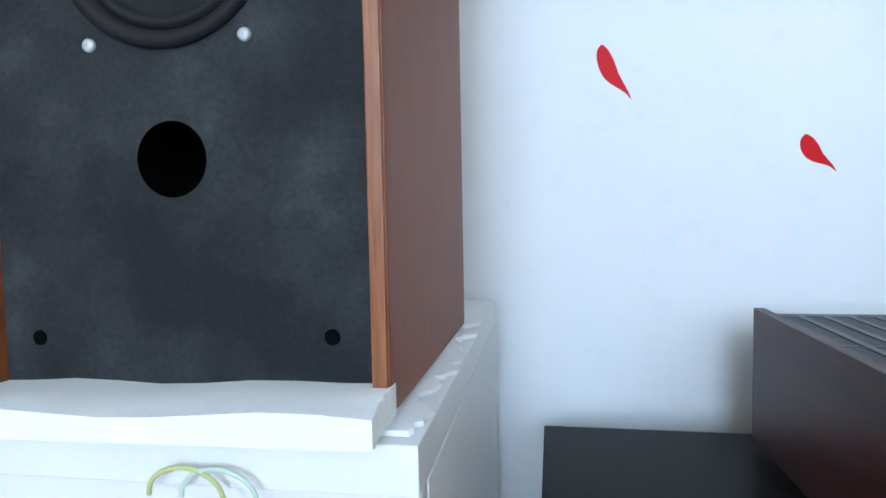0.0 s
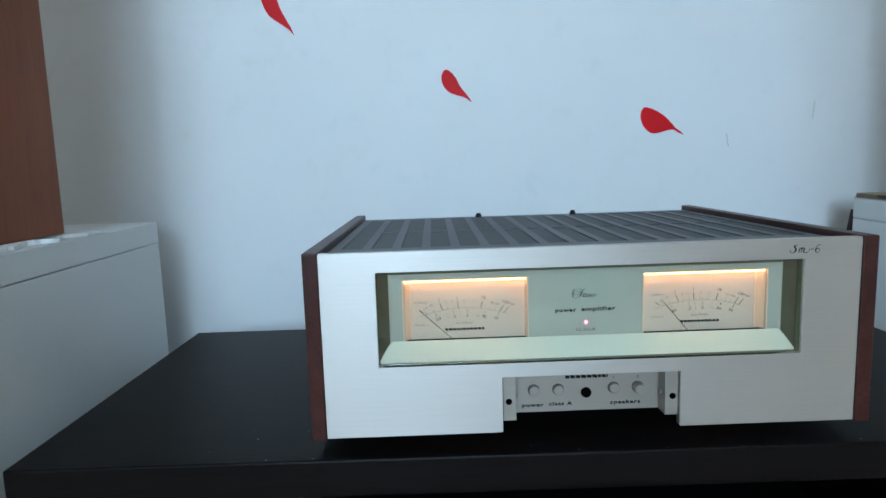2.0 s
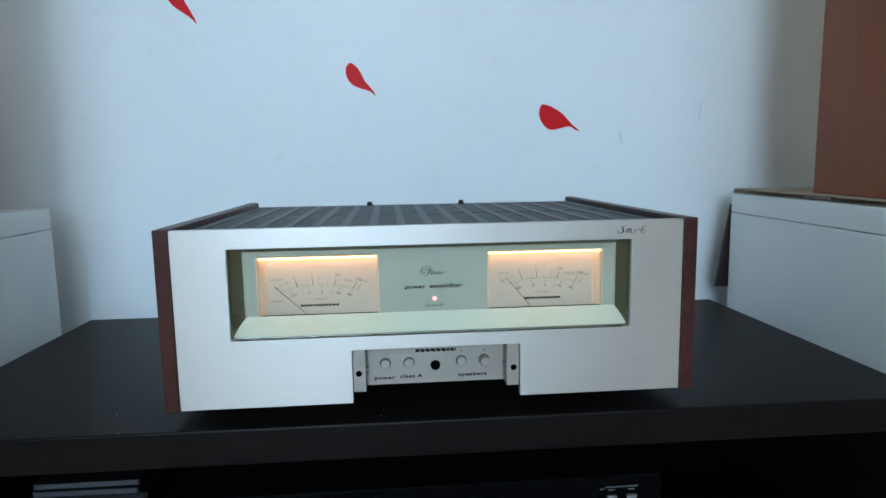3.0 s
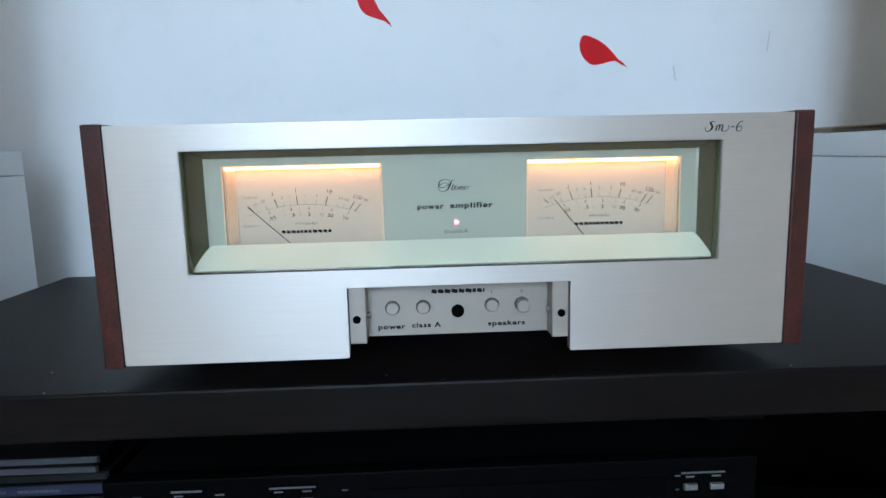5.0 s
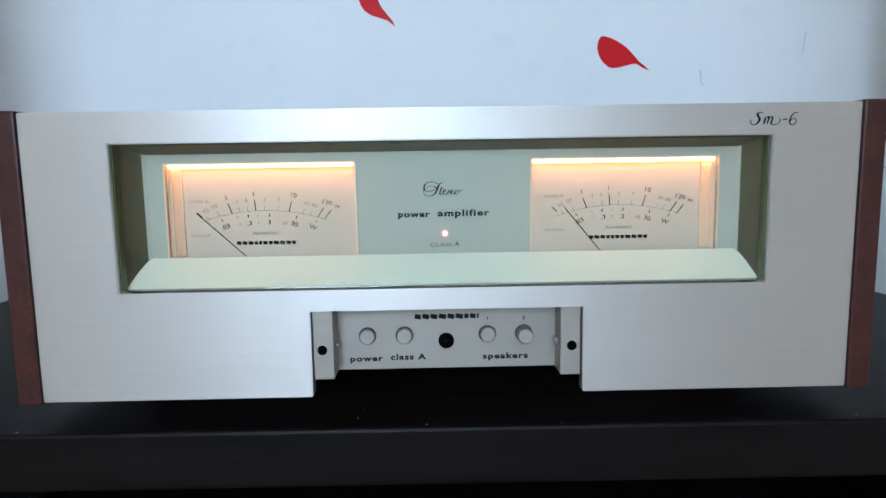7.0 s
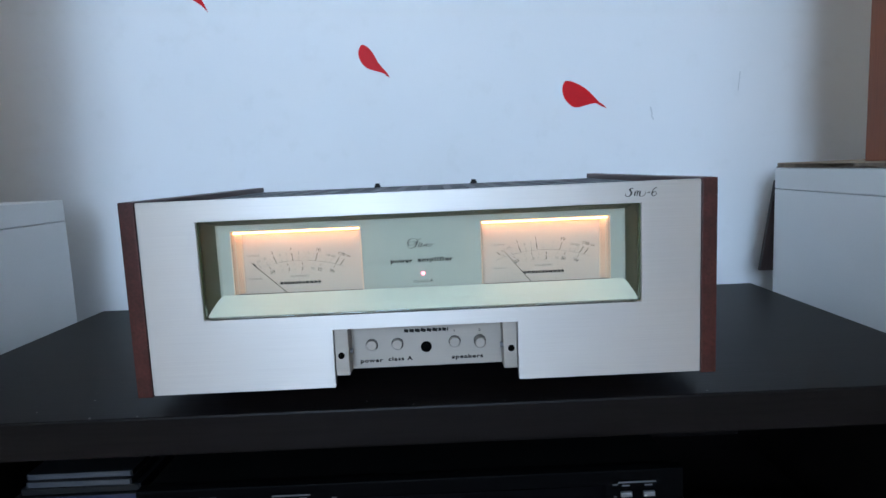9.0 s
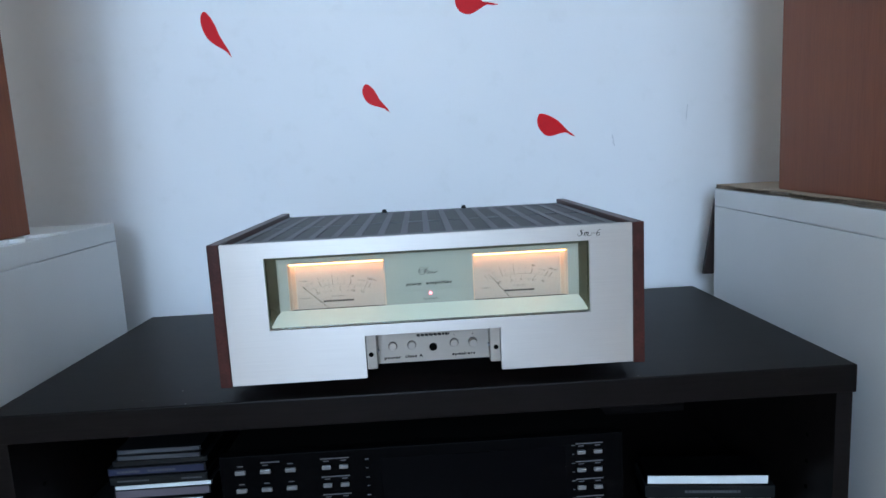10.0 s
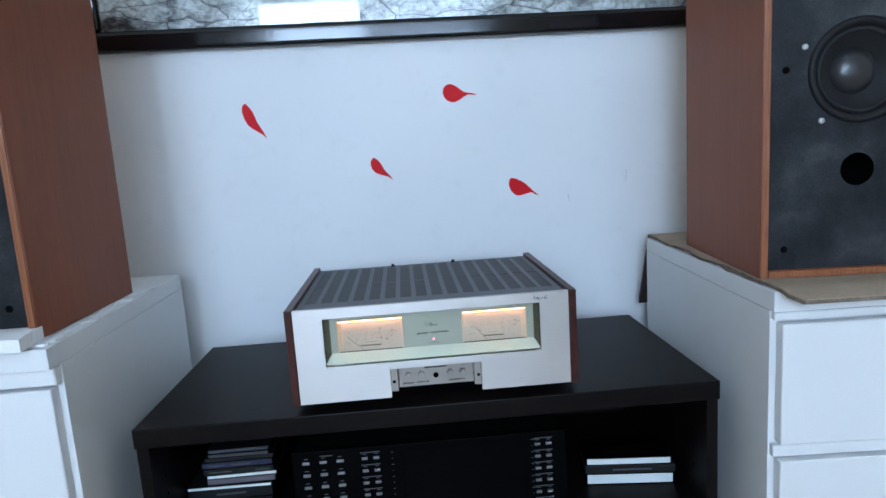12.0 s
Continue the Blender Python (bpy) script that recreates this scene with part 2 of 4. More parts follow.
M_LED = glowing("red_indicator", (1.0, 0.16, 0.24), 6.0)
M_GLASS = clear_glass("greenish_glass", (0.93, 0.97, 0.93))
M_GLASS_EDGE = plain("green_glass_edge", (0.07, 0.085, 0.04), 0.06)
M_STEEL = surface("dark_grey_steel", (0.10, 0.103, 0.113), 0.5, metal=0.1, big=9.0, fine=300.0, vary=0.1, bump=0.12)
M_VENT = perforated()
M_CHASSIS = plain("black_chassis", (0.003, 0.003, 0.003), 0.7, spec=0.03)
M_RECEIVER = surface("satin_black_panel", (0.0020, 0.0020, 0.0023), 0.4, rvary=0.05, spec=0.015, fine=400.0, bump=0.06)
M_DISPLAY = plain("smoked_display", (0.0015, 0.0015, 0.002), 0.15, spec=0.03)
M_BUTTON = surface("silver_grey_key", (0.19, 0.19, 0.20), 0.35, metal=0.3, bump=0.05)
M_PRINT_GREY = plain("grey_lettering", (0.08, 0.08, 0.088), 0.6)
M_FRAME = surface("glossy_black_lacquer", (0.006, 0.006, 0.007), 0.10, rvary=0.03, big=30.0, fine=120.0, bump=0.04)
M_ART = print_art()
M_ART_GLASS = clear_glass("picture_glass", (1, 1, 1))
M_CURTAIN = sheer()
M_CABLE_Y = plain("yellow_green_cable", (0.5, 0.52, 0.22), 0.45)
M_CABLE_G = plain("pale_green_cable", (0.5, 0.62, 0.52), 0.45)
M_CABLE_B = plain("black_cable", (0.03, 0.03, 0.03), 0.5)

# ---- mesh helpers ----


def box(bm, x0, x1, y0, y1, z0, z1, bevel=0.0, seg=2):
    r = bmesh.ops.create_cube(bm, size=1.0, matrix=Matrix.LocRotScale(((x0 + x1) / 2, (y0 + y1) / 2, (z0 + z1) / 2), None, (x1 - x0, y1 - y0, z1 - z0)))
    if bevel:
        edges = {e for v in r["verts"] for e in v.link_edges}
        bmesh.ops.bevel(bm, geom=list(edges), offset=bevel, segments=seg, affect="EDGES", profile=0.6)
    return bm


def boxed(*a, bevel=0.0, seg=2):
    return box(bmesh.new(), *a, bevel=bevel, seg=seg)


def disc(bm, c, r, depth, axis="y", n=32, r2=None):
    rot = {"y": Matrix.Rotation(radians(90), 4, "X"), "z": Matrix.Identity(4), "x": Matrix.Rotation(radians(90), 4, "Y")}[axis]
    bmesh.ops.create_cone(bm, cap_ends=True, segments=n, radius1=r, radius2=r if r2 is None else r2, depth=depth, matrix=Matrix.Translation(c) @ rot)
    return bm


def spun(profile, c, n=48):
    """A turned form round the y axis through c; profile of (radius, y)."""
    bm = bmesh.new()
    rings = []
    for r, y in profile:
        rings.append([bm.verts.new((c[0] + r * math.cos(a), c[1] + y, c[2] + r * math.sin(a))) for a in (2 * math.pi * k / n for k in range(n))])
    for a, b in zip(rings, rings[1:]):
        for k in range(n):
            bm.faces.new((a[k], a[(k + 1) % n], b[(k + 1) % n], b[k]))
    bmesh.ops.recalc_face_normals(bm, faces=bm.faces)
    return bm


def finish(name, bm, material, smooth=False):
    me = bpy.data.meshes.new(name)
    bm.to_mesh(me)
    bm.free()
    me.materials.append(material)
    if smooth:
        me.shade_smooth()
    return me


def part(name, bm, material, parent, label="", smooth=False):
    ob = new(name, finish(name, bm, material, smooth))
    ob.parent = parent
    return tagged(ob, label)


def thing(name, m, label, category, group="", kind=""):
    ob = new(name)
    ob.empty_display_size = 0.05
    ob.matrix_world = m
    return tagged(ob, label, category, group, kind)


def solid(name, bm, material, label, category, kind="", m=None, smooth=False, group=""):
    ob = new(name, finish(name, bm, material, smooth))
    if m is not None:
        ob.matrix_world = m
    return tagged(ob, label, category, group, kind)


def tube(points, r, n=8, closed=False):
    """A round cable along a smooth line of points."""
    pts = [Vector(p) for p in points]
    fine = []
    for i in range(len(pts) - 1):
        p0, p1, p2, p3 = pts[max(i - 1, 0)], pts[i], pts[i + 1], pts[min(i + 2, len(pts) - 1)]
        for k in range(8):
            t = k / 8
            fine.append(0.5 * (2 * p1 + (p2 - p0) * t + (2 * p0 - 5 * p1 + 4 * p2 - p3) * t * t + (3 * p1 - p0 - 3 * p2 + p3) * t ** 3))
    fine.append(pts[-1])
    bm = bmesh.new()
    rings = []
    for i, p in enumerate(fine):
        d = (fine[min(i + 1, len(fine) - 1)] - fine[max(i - 1, 0)]).normalized()
        q = d.to_track_quat("Z", "Y")
        rings.append([bm.verts.new(p + q @ Vector((r * math.cos(a), r * math.sin(a), 0))) for a in (2 * math.pi * k / n for k in range(n))])
    for a, b in zip(rings, rings[1:]):
        for k in range(n):
            bm.faces.new((a[k], a[(k + 1) % n], b[(k + 1) % n], b[k]))
    bm.faces.new(rings[0]), bm.faces.new(reversed(rings[-1]))
    bmesh.ops.recalc_face_normals(bm, faces=bm.faces)
    return bm


def letters(bm, text, x, y, z, size, shear=0.0, bold=0.0, stretch=1.0, turn=0.0, width=0.0, spacing=1.0):
    """Adds lettering that faces -y, centred on x, with its middle at z."""
    cu = bpy.data.curves.new("lettering", "FONT")
    cu.body, cu.size, cu.shear, cu.offset, cu.extrude = text, 1.0, shear, bold, 0.012
    cu.align_x, cu.align_y, cu.resolution_u, cu.space_character = "CENTER", "CENTER", 3, spacing
    ob = bpy.data.objects.new("lettering", cu)
    scene.collection.objects.link(ob)
    bpy.context.view_layer.update()
    me = bpy.data.meshes.new_from_object(ob.evaluated_get(bpy.context.evaluated_depsgraph_get()))
    if width:
        ends = [v.co.x for v in me.vertices]
        me.transform(Matrix.Translation((-(min(ends) + max(ends)) / 2, 0, 0)))
        stretch = width / (max(ends) - min(ends)) / size
    me.transform(Matrix.Translation((x, y, z)) @ Matrix.Rotation(turn, 4, "Y") @ Matrix.Rotation(radians(90), 4, "X") @ Matrix.Diagonal((size * stretch, size, size, 1)))
    bm.from_mesh(me)
    bpy.data.objects.remove(ob), bpy.data.curves.remove(cu), bpy.data.meshes.remove(me)


def bar(bm, a, b, w, y, t=0.0002):
    """A thin printed stroke in the xz plane from a to b."""
    d = Vector((b[0] - a[0], 0, b[1] - a[1]))
    q = Vector((-d.z, 0, d.x)).normalized() * (w / 2)
    A, B = Vector((a[0], y, a[1])), Vector((b[0], y, b[1]))
    vs = [bm.verts.new(p) for p in (A - q, B - q, B + q, A + q)]
    vs2 = [bm.verts.new(v.co + Vector((0, t, 0))) for v in vs]
    bm.faces.new(vs), bm.faces.new(reversed(vs2))
    for k in range(4):
        bm.faces.new((vs[k], vs2[k], vs2[(k + 1) % 4], vs[(k + 1) % 4]))


def bar_row(bm, x0, x1, z, h, y, seed, shear=0.25, gap=0.25):
    """Plain bars in place of lettering that is not to be spelt."""
    rnd = random.Random(seed)
    x = x0
    while x < x1:
        w = min(rnd.uniform(0.9, 1.7) * h, x1 - x)
        bar(bm, (x + w / 2 - shear * h / 2, z - h / 2), (x + w / 2 + shear * h / 2, z + h / 2), w, y)
        x += w + gap * h


def pen(bm, pts, x, z, unit, y, thin, thick):
    """A smooth pen stroke in the xz plane, heavier where it runs downwards; pts count to the right and down from (x, z) in units."""
    p = [Vector((x + a * unit, y, z - b * unit)) for a, b in pts]
    fine = []
    for i in range(len(p) - 1):
        p0, p1, p2, p3 = p[max(i - 1, 0)], p[i], p[i + 1], p[min(i + 2, len(p) - 1)]
        for k in range(6):
            t = k / 6
            fine.append(0.5 * (2 * p1 + (p2 - p0) * t + (2 * p0 - 5 * p1 + 4 * p2 - p3) * t * t + (3 * p1 - p0 - 3 * p2 + p3) * t ** 3))
    fine.append(p[-1])
    rows = []
    for i, c in enumerate(fine):
        d = (fine[min(i + 1, len(fine) - 1)] - fine[max(i - 1, 0)]).normalized()
        w = thin + (thick - thin) * max(0.0, -d.z) ** 2 * min(1.0, 4 * i / len(fine), 4 * (len(fine) - 1 - i) / len(fine))
        q = Vector((-d.z, 0, d.x)) * (w / 2)
        rows.append([bm.verts.new(v) for v in (c - q, c + q)])
    for a, b in zip(rows, rows[1:]):
        bm.faces.new((a[0], b[0], b[1], a[1]))


# ---- the room ----
# Side walls stand out of view, set close to strengthen the fill light.
WALL_Y, LEFT_X, RIGHT_X, TOP_Z = 0.979, -1.3, 2.1, 2.5
solid("floor", boxed(LEFT_X - 0.1, RIGHT_X + 0.1, ROOM_BACK - 0.2, WALL_Y + 0.15, -0.1, 0), M_FLOOR, "unseen light oak floor toned for bounced light", "floor", "structure")
solid("ceiling", boxed(LEFT_X - 0.1, RIGHT_X + 0.1, ROOM_BACK - 0.2, WALL_Y + 0.15, TOP_Z, TOP_Z + 0.1), M_CEIL, "plain white painted ceiling", "ceiling", "structure")
solid("wall_north", boxed(LEFT_X, RIGHT_X, WALL_Y, WALL_Y + 0.15, 0, TOP_Z), M_WALL, "white painted wall with red petal stickers", "wall", "structure")
solid("wall_west", boxed(LEFT_X - 0.1, LEFT_X, ROOM_BACK, WALL_Y + 0.15, 0, TOP_Z), M_ROOM, "unseen cream side wall placed and toned for bounced light", "wall", "structure")
solid("wall_east", boxed(RIGHT_X, RIGHT_X + 0.1, ROOM_BACK, WALL_Y + 0.15, 0, TOP_Z), M_ROOM, "unseen cream side wall placed and toned for bounced light", "wall", "structure")
bm = bmesh.new()
box(bm, LEFT_X, WINDOW_X[0], ROOM_BACK - 0.2, ROOM_BACK, 0, TOP_Z)
box(bm, WINDOW_X[1], RIGHT_X, ROOM_BACK - 0.2, ROOM_BACK, 0, TOP_Z)
box(bm, WINDOW_X[0], WINDOW_X[1], ROOM_BACK - 0.2, ROOM_BACK, 0, WINDOW_Z[0])
box(bm, WINDOW_X[0], WINDOW_X[1], ROOM_BACK - 0.2, ROOM_BACK, WINDOW_Z[1], TOP_Z)
solid("wall_south", bm, M_SOUTH, "unseen light brown window wall toned for bounced light", "wall", "structure")
win = thing("window_1", pose((WINDOW_X[0] + WINDOW_X[1]) / 2, ROOM_BACK - 0.1, WINDOW_Z[0]), "white framed window with sheer curtains", "window", kind="structure")
hw, hh = (WINDOW_X[1] - WINDOW_X[0]) / 2, WINDOW_Z[1] - WINDOW_Z[0]
bm = bmesh.new()
for a in ((-hw, -hw + 0.06, 0, hh), (hw - 0.06, hw, 0, hh), (-hw + 0.06, hw - 0.06, 0, 0.06), (-hw + 0.06, hw - 0.06, hh - 0.06, hh), (-0.04, 0.04, 0.06, hh - 0.06)):
    box(bm, a[0], a[1], -0.03, 0.03, a[2], a[3])
part("window_frame", bm, M_WHITE, win)
for xa, xb in ((-hw - 0.16, -hw + 0.19), (0.0, hw + 0.16)):
    bm = bmesh.new()
    cols = []
    for k in range(90):
        u = k / 89
        x = xa + u * (xb - xa)
        y = 0.2 + 0.022 * math.sin(x * 62) + 0.008 * math.sin(x * 27 + 1.0)
        cols.append((bm.verts.new((x, y, -0.08)), bm.verts.new((x, y, TOP_Z - WINDOW_Z[0]))))
    for a, b in zip(cols, cols[1:]):
        bm.faces.new((a[0], b[0], b[1], a[1]))
    solid("curtain", bm, M_CURTAIN, "sheer white curtain hanging in folds at the window", "curtain", m=win.matrix_world.copy(), smooth=True)

# scuffs on the wall
bm = bmesh.new()
bar(bm, (0.889, 0.890), (0.892, 0.877), 0.0022, WALL_Y - 0.0004)
bar(bm, (1.036, 0.940), (1.033, 0.910), 0.0015, WALL_Y - 0.0004)
bar(bm, (0.890, 0.877), (0.894, 0.869), 0.002, WALL_Y - 0.0004)
scuff = part("scuff", bm, M_MARK, bpy.data.objects["wall_north"], "faint grey scuff")


def petal(head, tip, over, under, label):
    """A flat petal sticker from its round head to its drawn-out tip; over and under: half width, where it is widest, where the tail begins."""
    h, t = Vector((head[0], 0, head[1])), Vector((tip[0], 0, tip[1]))
    d = t - h
    q = Vector((-d.z, 0, d.x)).normalized()

    def half(u, side):
        w, peak, end = side
        if u < peak:
            return w * math.sqrt(max(0.0, 1 - ((peak - u) / peak) ** 2))
        fall = 0.5 + 0.5 * math.cos(math.pi * min(1.0, (u - peak) / (end - peak)))
        return max(w * fall, 0.0019 * min(1.0, (1 - u) / 0.12))
    bm = bmesh.new()
    n = 40
    us = [(k / n) ** 1.5 for k in range(n + 1)]
    left, right = [h + d * u + q * half(u, over) for u in us], [h + d * u - q * half(u, under) for u in us]
    ring = [bm.verts.new(v) for v in left] + [bm.verts.new(v) for v in reversed(right[1:-1])]
    f = bm.faces.new(ring)
    bmesh.ops.triangulate(bm, faces=[f])
    r = bmesh.ops.extrude_face_region(bm, geom=list(bm.faces))
    bmesh.ops.translate(bm, verts=[v for v in r["geom"] if isinstance(v, bmesh.types.BMVert)], vec=(0, -0.0006, 0))
    bmesh.ops.recalc_face_normals(bm, faces=bm.faces)
    return solid("petal_sticker", bm, M_RED, label, "wall sticker", m=pose(0, WALL_Y - 0.0002, 0), group="petal stickers on the wall")


petal((0.144, 1.146), (0.187, 1.064), (0.0055, 0.22, 0.72), (0.0195, 0.42, 1.0), "long slender red petal sticker on the white wall")
petal((0.425, 1.005), (0.468, 0.952), (0.0060, 0.22, 0.75), (0.0185, 0.36, 0.98), "small red teardrop petal sticker on the white wall")
petal((0.749, 0.935), (0.818, 0.890), (0.0088, 0.38, 0.98), (0.0265, 0.38, 0.84), "broad red teardrop petal sticker with a notch by its tip")
petal((0.600, 1.150), (0.679, 1.137), (0.0165, 0.20, 0.78), (0.0240, 0.30, 0.86), "pale red level teardrop petal sticker on the wall")

# ---- framed picture ----
PW, PH, LIP = 1.50, 0.95, 0.046
pic = thing("framed_picture", pose(0.563, WALL_Y, 1.2645, 0, 0.3, 0), "large grey street photograph in glossy black frame", "picture")
bm = bmesh.new()
for a in ((-PW / 2, PW / 2, 0, LIP), (-PW / 2, PW / 2, PH - LIP, PH), (-PW / 2, -PW / 2 + LIP, LIP, PH - LIP), (PW / 2 - LIP, PW / 2, LIP, PH - LIP)):
    box(bm, a[0], a[1], -0.03, -0.002, a[2], a[3], bevel=0.011, seg=5)
part("frame", bm, M_FRAME, pic, "glossy black lacquered frame", smooth=True)
part("print", boxed(-PW / 2 + LIP, PW / 2 - LIP, -0.012, -0.008, LIP, PH - LIP), M_ART, pic, "grey photograph of paving stones")
g = part("glass", boxed(-PW / 2 + LIP, PW / 2 - LIP, -0.019, -0.017, LIP, PH - LIP), M_ART_GLASS, pic)
g.visible_shadow = False

# ---- media cabinet ----
SHELF_Z = 0.6265
cab = thing("media_cabinet", pose(0.5045, 0.3985, 0, 0, 0, -1.07), "low black-brown open media cabinet with thick top", "cabinet")
CW, CD = 0.4565, 0.412
part("top", boxed(-CW, CW, 0, CD, SHELF_Z - 0.031, SHELF_Z, bevel=0.0018), M_BLACKWOOD, cab, "black-brown wood-grain top board")
for s in (-1, 1):
    side = part("side_panel", boxed(min(s * (CW - 0.002), s * (CW - 0.02)), max(s * (CW - 0.002), s * (CW - 0.02)), 0.003, CD - 0.004, 0, SHELF_Z - 0.031, bevel=0.0008), M_BLACKWOOD, cab)
    for y in (0.05, 0.34):
        for k in range(9):
            bm = disc(bmesh.new(), (s * (CW - 0.0202), y, 0.27 + 0.032 * k), 0.0025, 0.0012, "x", 10)
            part("peg_hole", bm, M_HOLE, side)
part("back_panel", boxed(-CW + 0.02, CW - 0.02, CD - 0.012, CD - 0.004, 0.02, SHELF_Z - 0.031), M_BLACKWOOD, cab)
BOARD_Z = 0.41
part("shelf", boxed(-CW + 0.02, CW - 0.02, 0.012, CD - 0.013, BOARD_Z - 0.018, BOARD_Z), M_BLACKWOOD, cab)
part("bottom", boxed(-CW + 0.02, CW - 0.02, 0.012, CD - 0.013, 0.06, 0.08), M_BLACKWOOD, cab)

# ---- chests of drawers ----


def chest(m, s, label, over, lip, rail):
    """White chest; the inner side lies at local x = 0 and the body runs to s * 0.8. y = 0 is the front, z = 0 the floor."""
    c = thing("chest_of_drawers", m, label, "chest of drawers", "white chests beside the cabinet")
    W, D, H = 0.8, 0.532 if s < 0 else 0.600, 0.7523

    def sx(a, b):
        return (min(s * a, s * b), max(s * a, s * b))
    part("body", boxed(*sx(0, W), over, D, 0.0, H, bevel=0.0012), M_WHITE, c)
    part("top", boxed(*sx(0, W), over - lip, D, H + 0.0008, H + 0.031, bevel=0.0015), M_WHITE, c, "white laminated top board")
    part("rail", boxed(*sx(0.001, W - 0.001), over - min(0.018, lip), over - 0.0005, H - rail, H, bevel=min(0.004, lip / 4), seg=3), M_WHITE, c)
    z = H - rail - 0.004
    for k in range(3):
        part("drawer_front", boxed(*sx(0.009, W - 0.009), over - 0.02, over - 0.0005, z - 0.185, z, bevel=0.003, seg=3), M_WHITE, c)
        part("rail", boxed(*sx(0.002, W - 0.002), over - 0.012, over - 0.0005, z - 0.207, z - 0.1885, bevel=0.002), M_WHITE, c)
        z -= 0.211
    return c


chest_left = chest(pose(-0.014, 0.336, 0, 0, 0, -0.5), -1, "white chest of drawers with crumpled papers on top", 0.030, 0.030, 0.026)
chest_right = chest(pose(1.000, 0.283, 0, 0, 0, -4.15), 1, "white chest of drawers with cardboard on its top", 0.047, 0.012, 0.012)
CHEST_Z = 0.7838


def sheet(name, m, xs, ys, material, label, category, thick, amp, seed, ragged=0.0, layers=1):
    """A thin sheet with waves and a torn edge towards x = xs[0]."""
    nx, ny = 20, 80
    edge = [ragged * (1.5 * noise.noise((seed + j * 0.16, 1.7, 0)) + 0.5 * noise.noise((seed + j * 0.6, 4.1, 0))) for j in range(ny + 1)]
    bm = bmesh.new()
    grid = []
    for i in range(nx + 1):
        row = []
        for j in range(ny + 1):
            u, v = i / nx, j / ny
            x = xs[0] + (xs[1] - xs[0]) * u + edge[j] * (1 - u) ** 6
            y = ys[0] + (ys[1] - ys[0]) * v
            z = thick + amp * max(0.0, 0.4 + noise.noise((x * 10 + seed, y * 10, seed)))
            row.append(bm.verts.new((x, y, z)))
        grid.append(row)
    for i in range(nx):
        for j in range(ny):
            bm.faces.new((grid[i][j], grid[i + 1][j], grid[i + 1][j + 1], grid[i][j + 1]))
    bmesh.ops.recalc_face_normals(bm, faces=bm.faces)
    r = bmesh.ops.extrude_face_region(bm, geom=list(bm.faces))
    for v in r["geom"]:
        if isinstance(v, bmesh.types.BMVert):
            v.co.z = 0.0
    bmesh.ops.recalc_face_normals(bm, faces=bm.faces)
    ob = solid(name, bm, material, label, category, m=m, smooth=True)
    ob.data.set_sharp_from_angle(angle=0.7)
    return ob


# papers under and in front of the speaker on the left chest
sheet("paper_sheet", pose(-0.018, 0.347, CHEST_Z, 0, 0, -0.5), (0.0, -0.7), (0.0, 0.37), M_CLOTH, "crumpled white paper lying under the wooden speaker", "paper", 0.0014, 0.0058, 3, 0.012)
sheet("folded_paper", pose(-0.034, 0.314, CHEST_Z + 0.004, 0, 0, 1.0), (0.0, -0.62), (0.0, 0.077), M_CLOTH, "folded white paper lying before the wooden speaker", "paper", 0.0125, 0.010, 8, 0.0012)

# cable loops in front of the left top board
for dx, mm in ((0.0, M_CABLE_Y), (0.02, M_CABLE_G)):
    pts = [(0.023 * math.cos(a), -0.003 * math.sin(a), 0.018 * math.sin(a)) for a in (math.pi * k / 8 for k in range(9))]
    solid("cable_loop", tube(pts, 0.0015), mm, "thin loop of coloured cable held under the top board", "cable", m=pose(-0.148 + dx, 0.328, 0.7515, 0, 0, -0.75), smooth=True)

# cardboard on the right chest
card = thing("cardboard_sheet", chest_right.matrix_world @ pose(0.002, 0.0, CHEST_Z + 0.0005), "torn brown corrugated cardboard under the speaker", "cardboard")
for k, (z0, z1, mm, inset) in enumerate(((0.0, 0.0014, M_CARD_EDGE, 0.0), (0.0014, 0.0054, M_CARD_EDGE, 0.003), (0.0054, 0.0070, M_CARD, 0.001))):
    rnd = random.Random(4 + k)
    bm = bmesh.new()
    line = []
    for j in range(61):
        v = j / 60
        x = 0.004 + inset + 0.009 * min(1.0, v * 4) * noise.noise((v * 9, k * 2.0, 3.3)) + rnd.uniform(-0.0022, 0.0022) * (v > 0.09) - 0.004 * v
        if v < 0.03:
            x += (0.03 - v) / 0.03 * 0.012
        line.append((x, -0.008 + v * 0.606))
    def sag(y):
        """The overhanging front end droops."""
        return -0.010 * (max(0.0, 0.042 - y) / 0.050) ** 1.6
    cols = [(bm.verts.new((x, y, z0 + sag(y))), bm.verts.new((0.72, y, z0 + sag(y)))) for x, y in line]
    for a, b in zip(cols, cols[1:]):
        bm.faces.new((a[0], a[1], b[1], b[0]))
    r = bmesh.ops.extrude_face_region(bm, geom=list(bm.faces))
    bmesh.ops.translate(bm, verts=[v for v in r["geom"] if isinstance(v, bmesh.types.BMVert)], vec=(0, 0, z1 - z0))
    bmesh.ops.recalc_face_normals(bm, faces=bm.faces)
    part(("bottom_liner", "corrugation", "top_liner")[k], bm, mm, card)

# dark panel fixed behind the right chest, its slanting edge showing past the corner
bm = bmesh.new()
f = bm.faces.new([bm.verts.new(p) for p in ((1.0195, 0, 0.627), (1.30, 0, 0.627), (1.30, 0, 0.765), (1.0405, 0, 0.765))])
r = bmesh.ops.extrude_face_region(bm, geom=[f])
bmesh.ops.translate(bm, verts=[v for v in r["geom"] if isinstance(v, bmesh.types.BMVert)], vec=(0, 0.008, 0))
bmesh.ops.recalc_face_normals(bm, faces=bm.faces)
